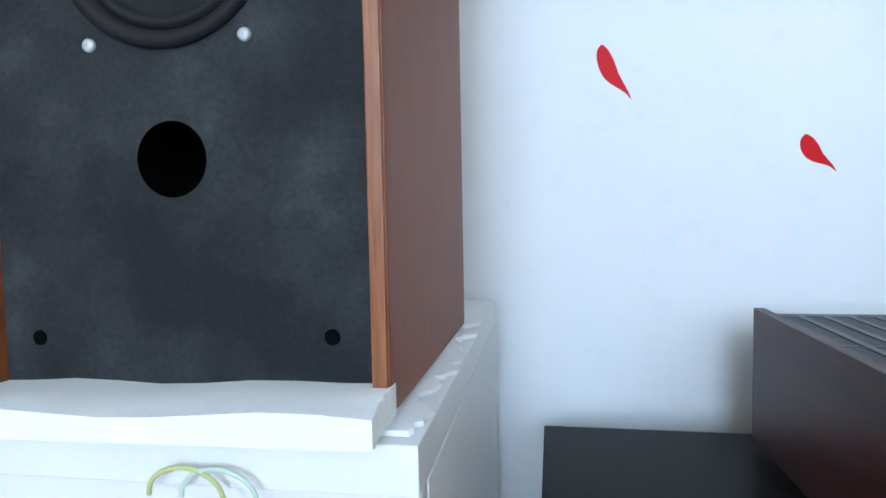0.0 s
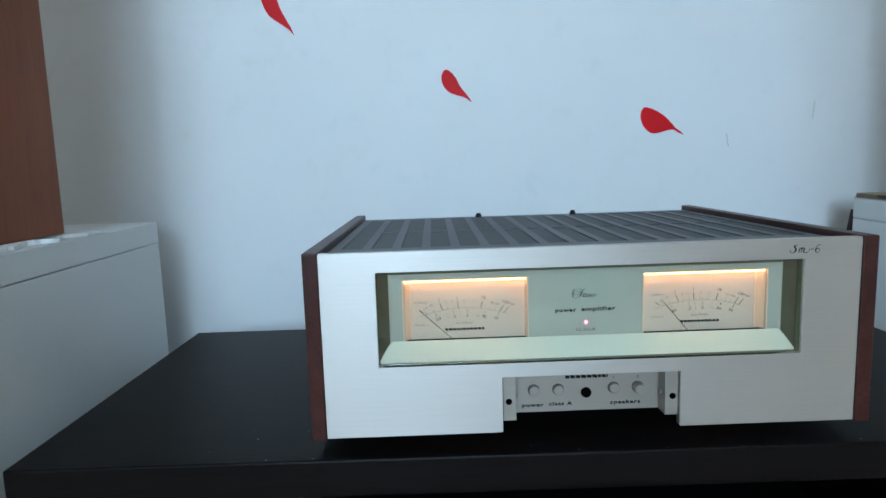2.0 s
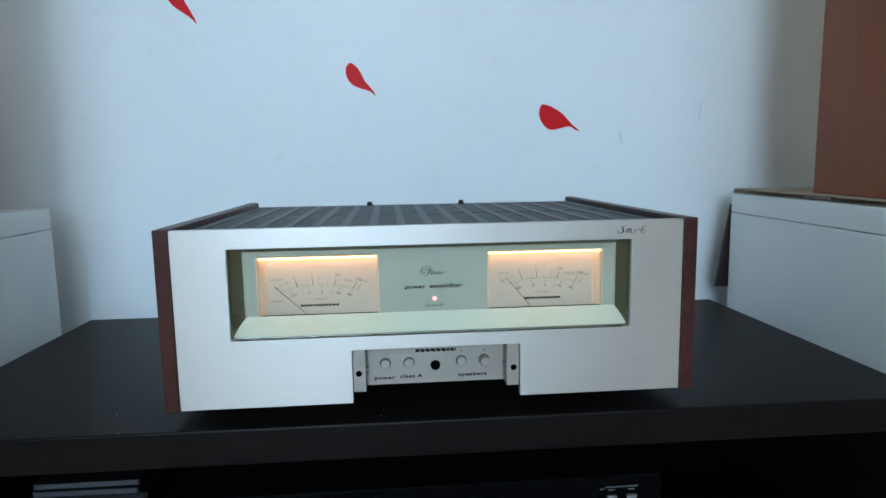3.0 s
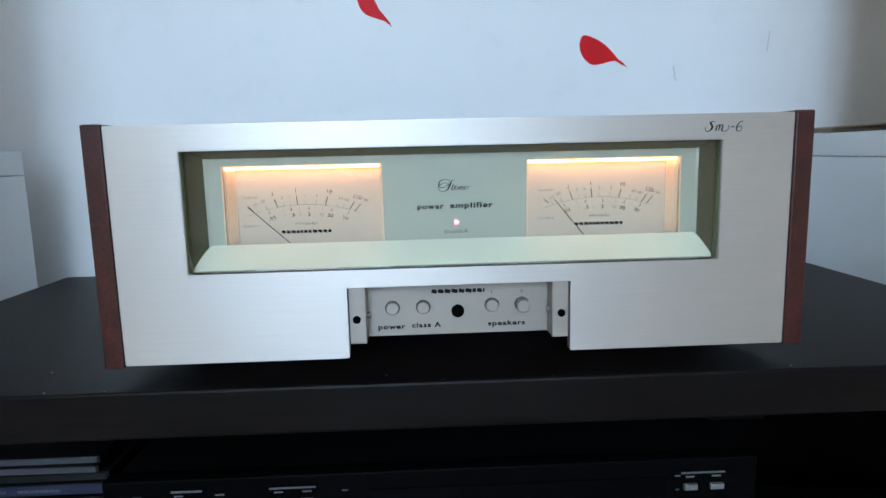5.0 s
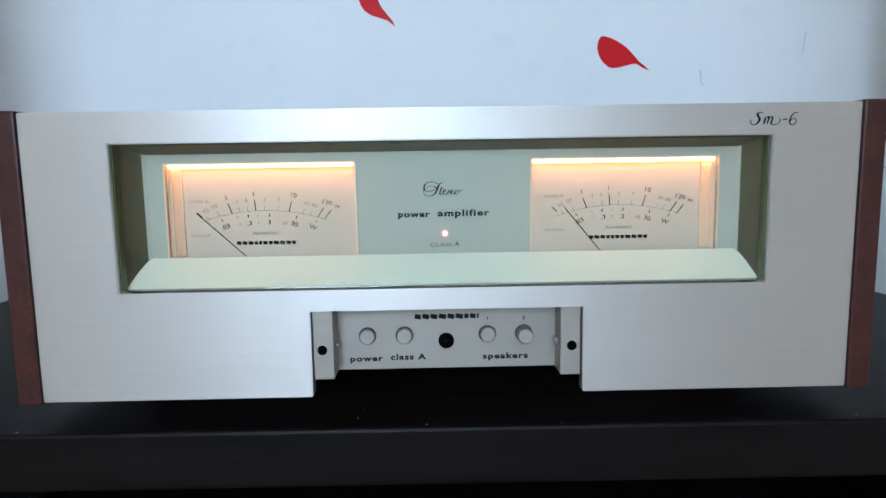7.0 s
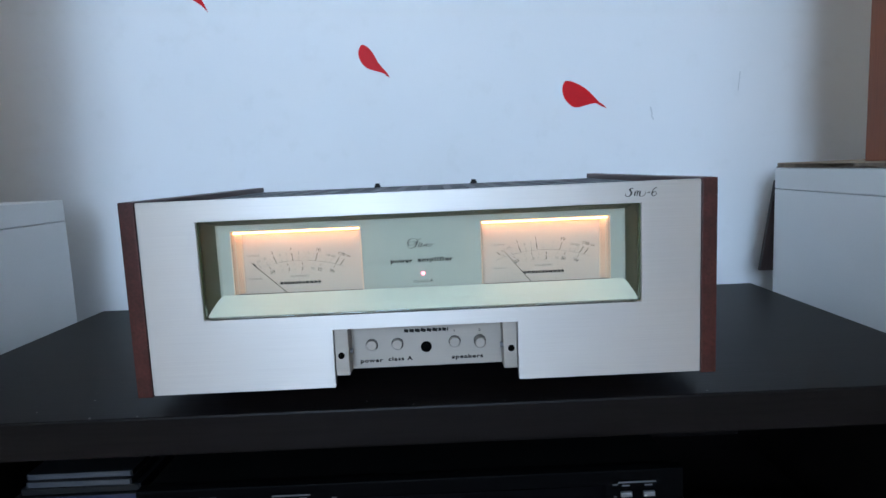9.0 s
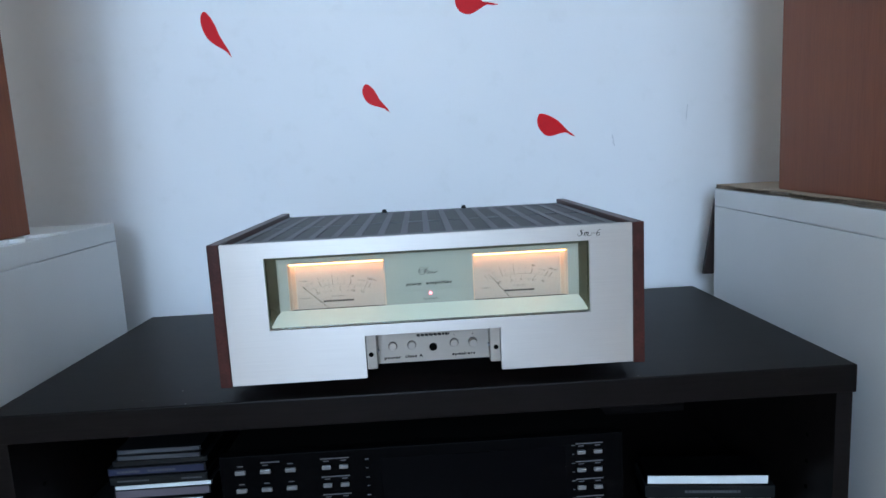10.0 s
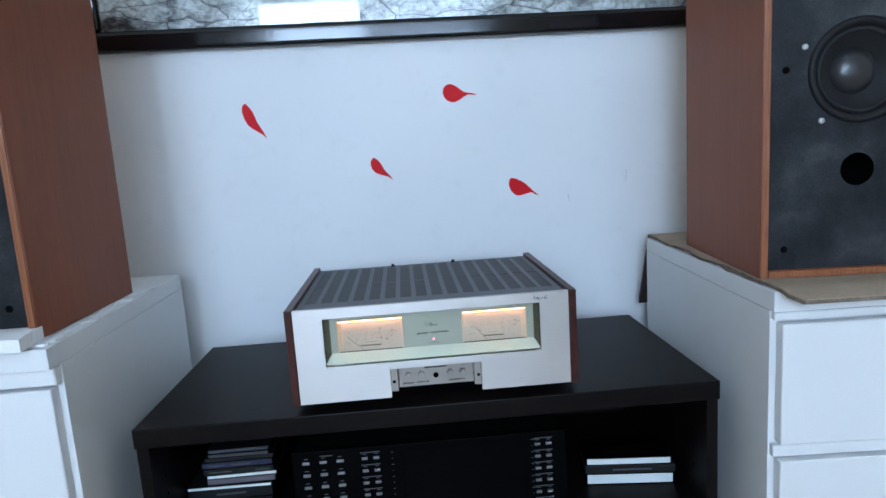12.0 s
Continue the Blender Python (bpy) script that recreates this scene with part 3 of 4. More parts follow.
bmesh.ops.translate(bm, verts=bm.verts, vec=(-1.04, 0, 0))
solid("dark_board", bm, M_BOARD, "dark brown board fixed behind the white chest", "board", m=pose(1.048, 0.887, 0, 0, 0, -4.15))

# ---- loudspeakers ----


def loudspeaker(m, s, label, D):
    """Teak box, front at local y = 0, inner side at local x = 0, running to s * W."""
    W, H, T = 0.281, 0.62, 0.0115
    sp = thing("loudspeaker", m, label, "loudspeaker", "pair of wooden loudspeakers")
    x0, x1 = (0, W) if s > 0 else (-W, 0)
    for a in ((x0, x0 + T, 0, H), (x1 - T, x1, 0, H), (x0 + T, x1 - T, 0, T), (x0 + T, x1 - T, H - T, H)):
        part("side_panel" if a[2] == 0 and a[3] == H else "end_panel", boxed(a[0], a[1], 0, D, a[2], a[3], bevel=0.0015), M_TEAK, sp)
        part("edge_trim", boxed(a[0] + 0.001, a[1] - 0.001, -0.003, 0.0005, a[2] + 0.001, a[3] - 0.001, bevel=0.001), M_TEAK_EDGE, sp, "orange-brown solid wood edge")
    part("back_panel", boxed(x0 + T, x1 - T, D - 0.015, D - 0.002, T, H - T), M_TEAK, sp)
    cx = (x0 + x1) / 2
    wz, wr, pz, pr = 0.299, 0.068, 0.157, 0.024
    # front board with two round openings
    bm = bmesh.new()
    n = 64
    outer = [(x0 + T, T), (x1 - T, T), (x1 - T, H - T), (x0 + T, H - T)]
    vo = [bm.verts.new((x, 0.008, z)) for x, z in outer]
    edges = [bm.edges.new((vo[k], vo[(k + 1) % 4])) for k in range(4)]
    for cz, r in ((wz, wr), (pz, pr)):
        ring = [bm.verts.new((cx + r * math.cos(2 * math.pi * k / n), 0.008, cz + r * math.sin(2 * math.pi * k / n))) for k in range(n)]
        edges += [bm.edges.new((ring[k], ring[(k + 1) % n])) for k in range(n)]
    bmesh.ops.triangle_fill(bm, edges=edges, use_beauty=True)
    r = bmesh.ops.extrude_face_region(bm, geom=list(bm.faces))
    bmesh.ops.translate(bm, verts=[v for v in r["geom"] if isinstance(v, bmesh.types.BMVert)], vec=(0, 0.014, 0))
    bmesh.ops.recalc_face_normals(bm, faces=bm.faces)
    front = part("front_board", bm, M_BAFFLE, sp, "dusty black front board")
    part("port_tube", spun([(pr, 0.0), (pr * 0.97, 0.02), (pr * 0.97, 0.12), (0.001, 0.12)], (cx, 0.0085, pz)), M_HOLE, sp, smooth=True)
    woofer = part("woofer", spun([(wr + 0.006, 0.001), (wr + 0.006, -0.004), (wr - 0.002, -0.005), (wr - 0.006, 0.002)], (cx, 0.0075, wz), 64), M_RUBBER, sp, "black woofer with a rubber rim", smooth=True)
    part("surround", spun([(wr - 0.006, 0.002), (wr - 0.008, -0.001), (wr - 0.012, -0.0015), (wr - 0.015, 0.003)], (cx, 0.0075, wz), 64), M_RUBBER, woofer, smooth=True)
    part("cone", spun([(wr - 0.015, 0.003), (0.044, 0.012), (0.034, 0.019), (0.031, 0.022)], (cx, 0.0075, wz), 64), M_CONE, woofer, smooth=True)
    part("dust_cap", spun([(0.0325, 0.0205), (0.029, 0.015), (0.021, 0.010), (0.011, 0.0075), (0.0005, 0.0068)], (cx, 0.0075, wz), 40), M_DUSTCAP, woofer, "shiny domed dust cap", smooth=True)
    for a in (25, 155, -52.5, -127.5):
        sx, sz = cx + 0.087 * math.cos(radians(a)), wz + 0.087 * math.sin(radians(a))
        bm = spun([(0.0044, 0.0), (0.0042, -0.0018), (0.0026, -0.0028), (0.0004, -0.003)], (sx, 0.0078, sz), 16)
        part("screw", bm, M_SCREW, front, "bright zinc screw", smooth=True)
    for dx, z in ((0.038, 0.042), (W - 0.038, 0.046), (0.036, 0.305), (W - 0.036, 0.305)):
        part("peg_hole", disc(bmesh.new(), (x0 + dx, 0.0076, z), 0.005, 0.001, "y", 20), M_HOLE, front)
    return sp


SPEAKER_Z = CHEST_Z + 0.0055
loudspeaker(pose(-0.035, 0.362, SPEAKER_Z, 0, 0, -1.5), -1, "brown teak loudspeaker with black front standing on papers", 0.300)
loudspeaker(pose(1.010, 0.368, SPEAKER_Z + 0.0020, 0, 0, -7.7), 1, "brown teak loudspeaker with black front standing on cardboard", 0.338)

# ---- power amplifier ----
amp = thing("power_amplifier", pose(0.5143, 0.4093, SHELF_Z + 0.0025, 0, 0, -0.61), "silver stereo power amplifier with two lit meters", "amplifier")
PXW, Z0, Z1 = 0.2115, 0.0113, 0.160
xs = [-PXW, -0.168, -0.071, 0.071, 0.1665, PXW]
zs = [Z0, 0.057, 0.0683, 0.144, Z1]
bm = bmesh.new()
vg = {(i, k): bm.verts.new((x, 0, z)) for i, x in enumerate(xs) for k, z in enumerate(zs)}
for i in range(5):
    for k in range(4):
        if (k == 2 and 1 <= i <= 3) or (k == 0 and i == 2):
            continue
        bm.faces.new((vg[i, k], vg[i + 1, k], vg[i + 1, k + 1], vg[i, k + 1]))
bmesh.ops.delete(bm, geom=[v for v in bm.verts if not v.link_faces], context="VERTS")
r = bmesh.ops.extrude_face_region(bm, geom=list(bm.faces))
bmesh.ops.translate(bm, verts=[v for v in r["geom"] if isinstance(v, bmesh.types.BMVert)], vec=(0, 0.008, 0))
bmesh.ops.recalc_face_normals(bm, faces=bm.faces)
sharp = [e for e in bm.edges if len(e.link_faces) == 2 and e.calc_face_angle(0) > 1.0]
bmesh.ops.bevel(bm, geom=sharp, offset=0.0005, segments=2, affect="EDGES")
faceplate = part("faceplate", bm, M_ALU, amp, "brushed silver aluminium front")
for s in (-1, 1):
    part("side_panel", boxed(min(s * PXW, s * (PXW + 0.012)), max(s * PXW, s * (PXW + 0.012)), -0.0015, 0.360, Z0 - 0.001, Z1 + 0.001, bevel=0.0012), M_ROSE, amp, "dark red rosewood side panel")
part("chassis", boxed(-PXW + 0.004, PXW - 0.004, 0.040, 0.352, 0.0235, 0.135), M_CHASSIS, amp)
part("chassis_front", boxed(-PXW + 0.004, PXW - 0.004, 0.0315, 0.0398, 0.0235, 0.148), M_CHASSIS, amp)
for x in (-0.16, 0.16):
    for y in (0.06, 0.31):
        part("foot", disc(bmesh.new(), (x, y, 0.0105), 0.018, 0.026, "z", 24), M_RUBBER, amp)

# top cover with two rows of vents
NV = 16
vx0, vx1 = -PXW + 0.006, PXW - 0.006
step = (vx1 - vx0) / NV
bm = bmesh.new()
ct = 0.1552
gx = [vx0 - 0.0055]
for k in range(NV):
    gx += [vx0 + k * step + 0.0039, vx0 + (k + 1) * step - 0.0039]
gx.append(vx1 + 0.0055)
gy = [0.0085, 0.060, 0.1885, 0.1913, 0.339, 0.354]
vg = {(i, k): bm.verts.new((x, y, ct)) for i, x in enumerate(gx) for k, y in enumerate(gy)}
for i in range(len(gx) - 1):
    for k in range(5):
        if not (i % 2 == 1 and k in (1, 3)):
            bm.faces.new((vg[i, k], vg[i + 1, k], vg[i + 1, k + 1], vg[i, k + 1]))
r = bmesh.ops.extrude_face_region(bm, geom=list(bm.faces))
bmesh.ops.translate(bm, verts=[v for v in r["geom"] if isinstance(v, bmesh.types.BMVert)], vec=(0, 0, -0.0025))
bmesh.ops.recalc_face_normals(bm, faces=bm.faces)
cover = part("top_cover", bm, M_STEEL, amp, "dark grey ventilated steel top")
for y0, y1 in ((0.058, 0.190), (0.190, 0.341)):
    vent_mesh = finish("vent", boxed(-step / 2, step / 2, y0, y1, -0.001, 0), M_VENT)
    for k in range(NV):
        v = new("vent", vent_mesh)
        v.parent = cover
        v.location = (vx0 + (k + 0.5) * step, 0, ct - 0.0009)
for x in (-0.062, 0.062):
    part("post", disc(disc(bmesh.new(), (x, 0.346, 0.1562), 0.004, 0.003, "z", 16), (x, 0.346, 0.1587), 0.003, 0.003, "z", 16), M_RUBBER, amp)

# recess behind the window: sloping walls with coloured-in light and shade, and the panel
bm = bmesh.new()
A = [(-0.169, 0.0082, 0.0675), (0.1675, 0.0082, 0.0675), (0.1675, 0.0082, 0.145), (-0.169, 0.0082, 0.145)]
PX, PZ0, PZ1, PY = 0.1575, 0.0840, 0.1390, 0.0185
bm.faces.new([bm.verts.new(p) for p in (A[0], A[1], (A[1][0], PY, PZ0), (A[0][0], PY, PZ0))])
part("window_ledge", bm, M_LEDGE_LIT, amp, "sloping green ledge with extra light in its colour")
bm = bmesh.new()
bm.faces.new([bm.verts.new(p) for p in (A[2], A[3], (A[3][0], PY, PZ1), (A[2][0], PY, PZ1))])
part("window_reveal", bm, M_TOP_SHADE, amp, "top of the window recess coloured dark as in shade")
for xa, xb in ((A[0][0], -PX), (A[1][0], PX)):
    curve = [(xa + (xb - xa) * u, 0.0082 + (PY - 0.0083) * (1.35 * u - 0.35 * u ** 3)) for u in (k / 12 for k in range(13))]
    for name, run, mm, lab in (("window_reveal", curve[:11], M_SIDE_SHADE, "side of the window recess with shade in its colour"), ("panel_flank", curve[10:], M_PANEL, "pale green rounded flank of the panel")):
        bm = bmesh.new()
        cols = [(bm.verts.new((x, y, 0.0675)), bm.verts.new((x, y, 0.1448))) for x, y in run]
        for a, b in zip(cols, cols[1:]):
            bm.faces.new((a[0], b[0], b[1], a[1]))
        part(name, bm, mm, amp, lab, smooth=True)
MX0, MX1, MZ0, MZ1, LSHIFT = 0.0468, 0.1468, PZ0, 0.1336, -0.0010
bm = bmesh.new()
for a in ((-PX, -MX1 + LSHIFT, PZ0, PZ1), (-MX0 + LSHIFT, MX0, PZ0, PZ1), (MX1, PX, PZ0, PZ1), (-MX1 + LSHIFT, -MX0 + LSHIFT, MZ1, PZ1), (MX0, MX1, MZ1, PZ1)):
    box(bm, a[0], a[1], PY, PY + 0.0015, a[2], a[3])
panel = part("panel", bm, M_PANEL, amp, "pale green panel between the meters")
gp = part("window_glass", boxed(-0.1678, 0.1663, 0.0045, 0.0062, 0.0685, 0.1438), M_GLASS, amp)
gp.visible_shadow = False
bm = bmesh.new()
for a in ((-0.1679, 0.1664, 0.0684, 0.0691), (-0.1679, 0.1664, 0.1432, 0.1439), (-0.1679, -0.1672, 0.0691, 0.1432), (0.1657, 0.1664, 0.0691, 0.1432)):
    box(bm, a[0], a[1], 0.003, 0.0082, a[2], a[3])
part("glass_edge", bm, M_GLASS_EDGE, amp)
bm = bmesh.new()
prof = ((0.0006, 0.0682), (0.0022, 0.0682), (0.0022, 0.0693))
ra, rb = [[bm.verts.new((x, y, z)) for y, z in prof] for x in (-0.1675, 0.166)]
bm.faces.new(ra), bm.faces.new(reversed(rb))
for k in range(3):
    bm.faces.new((ra[k], rb[k], rb[(k + 1) % 3], ra[(k + 1) % 3]))
bmesh.ops.recalc_face_normals(bm, faces=bm.faces)
part("window_trim", bm, M_POLISHED, amp, "polished chamfer under the window")

# panel lettering and indicator
bm = bmesh.new()
SCRIPT = (((-1, -277), (-15, -277), (-28, -266), (-36, -250), (-43, -232), (-55, -215), (-75, -205), (-95, -206), (-111, -218), (-113, -232), (-101, -248), (-78, -258), (-56, -257), (-46, -246)),
          ((-36, -270), (-58, -280), (-83, -280), (-103, -268), (-110, -248), (-101, -233), (-83, -230), (-61, -236), (-43, -252)),
          ((-15, -254), (-25, -218), (-19, -211), (-8, -219)), ((-25, -240), (-3, -242)),
          ((-8, -222), (7, -232), (3, -238), (-6, -230), (-7, -216), (5, -213), (15, -222)),
          ((17, -233), (22, -228), (15, -211)), ((20, -222), (31, -234), (36, -230)),
          ((35, -220), (49, -230), (45, -236), (35, -228), (35, -216), (45, -213), (57, -222)),
          ((69, -234), (59, -228), (57, -216), (67, -213), (77, -222), (75, -232), (69, -234), (83, -230), (101, -236)))
for k, stroke in enumerate(SCRIPT):
    pen(bm, stroke, 0.0, 0.0948 - 0.0001, 0.0000993, PY - 0.0003, 0.00032, 0.0012 if k == 0 else 0.0008)
part("script", bm, M_INK, panel, "flowing black script")
bm = bmesh.new()
letters(bm, "power", -0.0165, PY - 0.0002, 0.1053, 0.0047, bold=0.036, width=0.0172, spacing=1.15)
letters(bm, "amplifier", 0.0101, PY - 0.0002, 0.1056, 0.0047, bold=0.036, width=0.0280, spacing=1.15)
part("word", bm, M_INK, panel)
bm = bmesh.new()
letters(bm, "CLASS", -0.0021, PY - 0.0002, 0.0886, 0.0030, width=0.0118, spacing=1.1)
letters(bm, "A", 0.0063, PY - 0.0002, 0.0889, 0.0038, stretch=1.1)
part("word", bm, M_INK, panel)
part("indicator_lamp", spun([(0.0015, 0.0005), (0.0014, -0.0006), (0.0008, -0.0013), (0.0002, -0.0014)], (0.0, PY, 0.0948), 20), M_LED, panel, "small glowing red lamp", smooth=True)

# meters
U = 0.1 / 760.0
UPPER = ((415, "", 0), (460, ".05", 0), (512, ".1", 1), (545, ".2", 0), (578, ".5", 0), (610, "1", 1), (647, "2", 0), (700, "5", 0), (747, "10", 1), (803, "30", 0), (832, "60", 0), (865, "", 1), (893, "", 1))
LOWER = ((460, ".03", 1), (527, ".1", 0), (573, ".3", 1), (615, "1", 0), (667, "3", 1), (737, "10", 0), (785, "30", 1), (870, "W", 1))


def meter(x0, rest):
    """A lit power meter: card, printed scale, needle, lamp and clear housing walls."""
    cx, y = x0 + 0.05, PY + 0.008
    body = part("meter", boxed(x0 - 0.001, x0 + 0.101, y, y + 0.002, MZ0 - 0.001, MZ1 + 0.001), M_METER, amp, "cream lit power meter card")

    def pt(zx, zy):
        return (x0 - 0.0037 + (zx - 243) * U, MZ1 - (zy - 140) * U)

    def arc(zx):
        return 332 + 52 * ((zx - 645) / 285.0) ** 2
    bm = bmesh.new()
    line = [pt(360 + 19 * k, arc(360 + 19 * k)) for k in range(31)]
    for a, b in zip(line, line[1:]):
        bar(bm, a, b, 0.00022, y - 0.0003)
    ink = bmesh.new()
    for rows, up in ((UPPER, 1), (LOWER, -1)):
        for zx, text, strong in rows:
            zy = arc(zx)
            d = Vector((zx - 645, (zy - 640) * 1.15)).normalized()
            ln = (46 if strong else 22) if up > 0 else 26
            off = 0 if up > 0 else -14
            a, b = (zx + d.x * off, zy + d.y * off), (zx + up * d.x * ln, zy + up * d.y * ln)
            bar(ink if strong else bm, pt(*a), pt(*b), 0.00045 if strong else 0.00025, y - 0.0003)
            if text:
                reach = ln + (24 if up > 0 else 20)
                c = pt(zx + up * d.x * reach, zy + up * d.y * reach - (0 if up > 0 else -4))
                letters(ink if strong else bm, text, c[0], y - 0.0003, c[1], 0.0036 if strong else 0.0028, stretch=1.15, turn=math.atan2(d.x, -d.y) * 0.7)
    for a, b in (((365, 337), (388, 357)),):
        bar(ink, pt(*a), pt(*b), 0.0005, y - 0.0003)
    c = pt(402, 330)
    letters(bm, ".02", c[0], y - 0.0003, c[1], 0.0028, stretch=1.15, turn=-0.4)
    for text, zx, zy, size in (("120", 905, 303, 0.0036), ("W", 948, 320, 0.0028)):
        c = pt(zx, zy)
        letters(ink, text, c[0], y - 0.0003, c[1], size, stretch=1.15, turn=0.25)
    for text, zx, zy in (("CLASS B", 374, 292), ("CLASS A", 376, 434), ("POWER/8\u03a9", 648, 428)):
        c = pt(zx, zy)
        letters(bm, text, c[0], y - 0.0003, c[1], 0.0024, stretch=1.2)
    part("scale", bm, M_INK_SOFT, body, "fine grey printed scale")
    c0, c1 = pt(524, 467), pt(770, 467)
    bar_row(ink, c0[0], c1[0], c0[1], 0.0019, y - 0.0003, 12, 0.2, 0.32)
    part("scale_marking", ink, M_INK, body, "dark printed figures")
    bm = bmesh.new()
    bar(bm, pt(rest, 338), pt(572, 528), 0.00045, y - 0.0022, 0.0003)
    part("needle", bm, M_INK, body, "thin dark needle at rest")
    for side in (-1, 1):
        edge, deep = cx + side * 0.0504, 0.0062 if side * x0 > 0 or (side < 0 and x0 < -0.06) else 0.0014
        bm = bmesh.new()
        lo = [bm.verts.new(p) for p in ((edge, PY + 0.0016, MZ0), (edge, y - 0.0002, MZ0), (edge - side * deep, y - 0.0002, MZ0), (edge - side * 0.0009, PY + 0.0016, MZ0))]
        f = bm.faces.new(lo)
        r = bmesh.ops.extrude_face_region(bm, geom=[f])
        bmesh.ops.translate(bm, verts=[v for v in r["geom"] if isinstance(v, bmesh.types.BMVert)], vec=(0, 0, MZ1 - MZ0))
        bmesh.ops.recalc_face_normals(bm, faces=bm.faces)
        wall_ob = part("housing_wall", bm, M_PLASTIC_GLOW, body, "housing wall with lamp glow in its peach colour")
        if deep > 0.003:
            for f in (0.2, 0.9):
                rx = edge - side * (0.0012 + f * (deep - 0.0009))
                ry = PY + 0.0012 + f * (y - PY - 0.0018)
                part("rib", boxed(rx - 0.00022, rx + 0.00022, ry - 0.0006, ry + 0.0004, MZ0 + 0.0002, MZ1 - 0.003), M_RIB, wall_ob, "brighter moulded rib")
    part("lamp", boxed(x0 + 0.0008, x0 + 0.0992, PY + 0.0008, PY + 0.0045, MZ1 - 0.0020, MZ1 + 0.0004, bevel=0.0012, seg=3), M_METER_LAMP, body, "glowing warm meter lamp", smooth=True)
    bm = bmesh.new()
    for a in ((x0 - 0.0009, x0, MZ0, MZ1 + 0.0009), (x0 + 0.1, x0 + 0.1009, MZ0, MZ1 + 0.0009), (x0, x0 + 0.1, MZ1, MZ1 + 0.0009)):
        box(bm, a[0], a[1], PY - 0.0012, PY + 0.0016, a[2], a[3])
    part("bezel", bm, M_PLASTIC_GLOW, body, "thin clear bezel with lamp glow in its colour")


meter(-MX1 + LSHIFT, 368)
meter(MX0, 415)

# control bay under the window
for s in (-1, 1):
    tab = part("bracket", boxed(min(s * 0.0598, s * 0.0705), max(s * 0.0598, s * 0.0705), 0.003, 0.02, 0.0197, 0.0568, bevel=0.0006), M_ALU_DARK, amp)
    part("screw_hole", disc(bmesh.new(), (s * 0.0658, 0.0028, 0.0357), 0.0026, 0.0006, "y", 20), M_HOLE, tab)
    part("latch", disc(bmesh.new(), (s * 0.0595, 0.0115, 0.0365), 0.0022, 0.003, "x", 16), M_BUTTON, tab)
bay = part("control_panel", boxed(-0.0597, 0.0597, 0.018, 0.021, 0.0202, 0.062), M_ALU_DARK, amp, "recessed silver control panel")
for x, out in ((-0.0435, 0.0012), (-0.0232, 0.0012), (0.0225, 0.0012), (0.0425, 0.006)):
    part("button_ring", spun([(0.0042, -0.0002), (0.0048, -0.0002), (0.0048, 0.0008)], (x, 0.018, 0.0390), 28), M_INK, bay)
    part("button", spun([(0.0043, 0.0), (0.0043, -out - 0.0012), (0.0038, -out - 0.002), (0.0002, -out - 0.002)], (x, 0.018, 0.0390), 28), M_ALU_DARK, bay, "round silver push button", smooth=False)
part("headphone_socket", spun([(0.0043, 0.0), (0.0043, -0.0012), (0.0037, -0.0012), (0.0036, -0.0003), (0.0001, -0.0003)], (-0.0003, 0.0179, 0.0357), 28), M_HOLE, bay, "black round socket")
for text, x, z, size, w in (("power", -0.0443, 0.0261, 0.0044, 0.0180), ("class A", -0.0213, 0.0266, 0.0044, 0.0195), ("speakers", 0.0323, 0.0262, 0.0044, 0.0250), ("1", 0.0225, 0.0475, 0.0026, 0.0), ("2", 0.0425, 0.0475, 0.0026, 0.0)):
    bm = bmesh.new()
    letters(bm, text, x, 0.0178, z, size, bold=0.036 if w else 0.01, stretch=1.4, width=w, spacing=1.15)
    part("word" if w else "numeral", bm, M_INK, bay)
bm = bmesh.new()
bar_row(bm, -0.0174, 0.0177, 0.0492, 0.0025, 0.0178, 5, 0.2, 0.28)
tagged(part("maker_mark", bm, M_INK, bay), kind="stuff")
# the type mark in slanting pen strokes
bm = bmesh.new()
TYPE_MARK = (((65, 5), (53, 1), (39, 7), (41, 20), (49, 33), (45, 50), (30, 63), (13, 65), (1, 53), (5, 39)),
             ((81, 27), (73, 65)), ((79, 37), (93, 25), (99, 29), (91, 65)), ((99, 37), (111, 25), (119, 31), (113, 60), (125, 67), (147, 63), (161, 45), (157, 31)),
             ((255, 5), (235, 7), (219, 27), (211, 50), (219, 67), (235, 67), (247, 53), (241, 37), (227, 37), (215, 49)))
for k, stroke in enumerate(TYPE_MARK):
    pen(bm, stroke, 0.1542, 0.1552, 0.0000945, -0.0003, 0.00045, (0.0014, 0.0010, 0.0010, 0.0010, 0.0008)[k])
bar(bm, (0.1708, 0.1514), (0.1729, 0.1516), 0.0006, -0.0003)
part("type_mark", bm, M_INK, faceplate)

# ---- receiver in the cabinet ----
RX0, RX1, RY, RZ0, RZ1 = 0.279, 0.7135, 0.4135, BOARD_Z + 0.012, 0.562
rec = thing("receiver", pose(RX0, RY, RZ0, 0, 0, -0.9), "black audio receiver with rows of silver keys", "receiver")
RW, RH = RX1 - RX0, RZ1 - RZ0
part("case", boxed(0.004, RW - 0.004, 0.012, 0.32, 0.002, RH - 0.002, bevel=0.001), M_CHASSIS, rec)
rf = part("front_panel", boxed(0, RW, 0, 0.012, 0, RH, bevel=0.0015), M_RECEIVER, rec, "satin black front panel")
part("display", boxed(0.172, 0.372, -0.0012, 0.0002, RH - 0.105, RH - 0.012, bevel=0.0005), M_DISPLAY, rec, "dark smoked display window")
for x in (0.06, RW - 0.06):
    for y in (0.05, 0.28):
        part("foot", disc(bmesh.new(), (x, y, -0.006), 0.015, 0.012, "z", 20), M_RUBBER, rec)
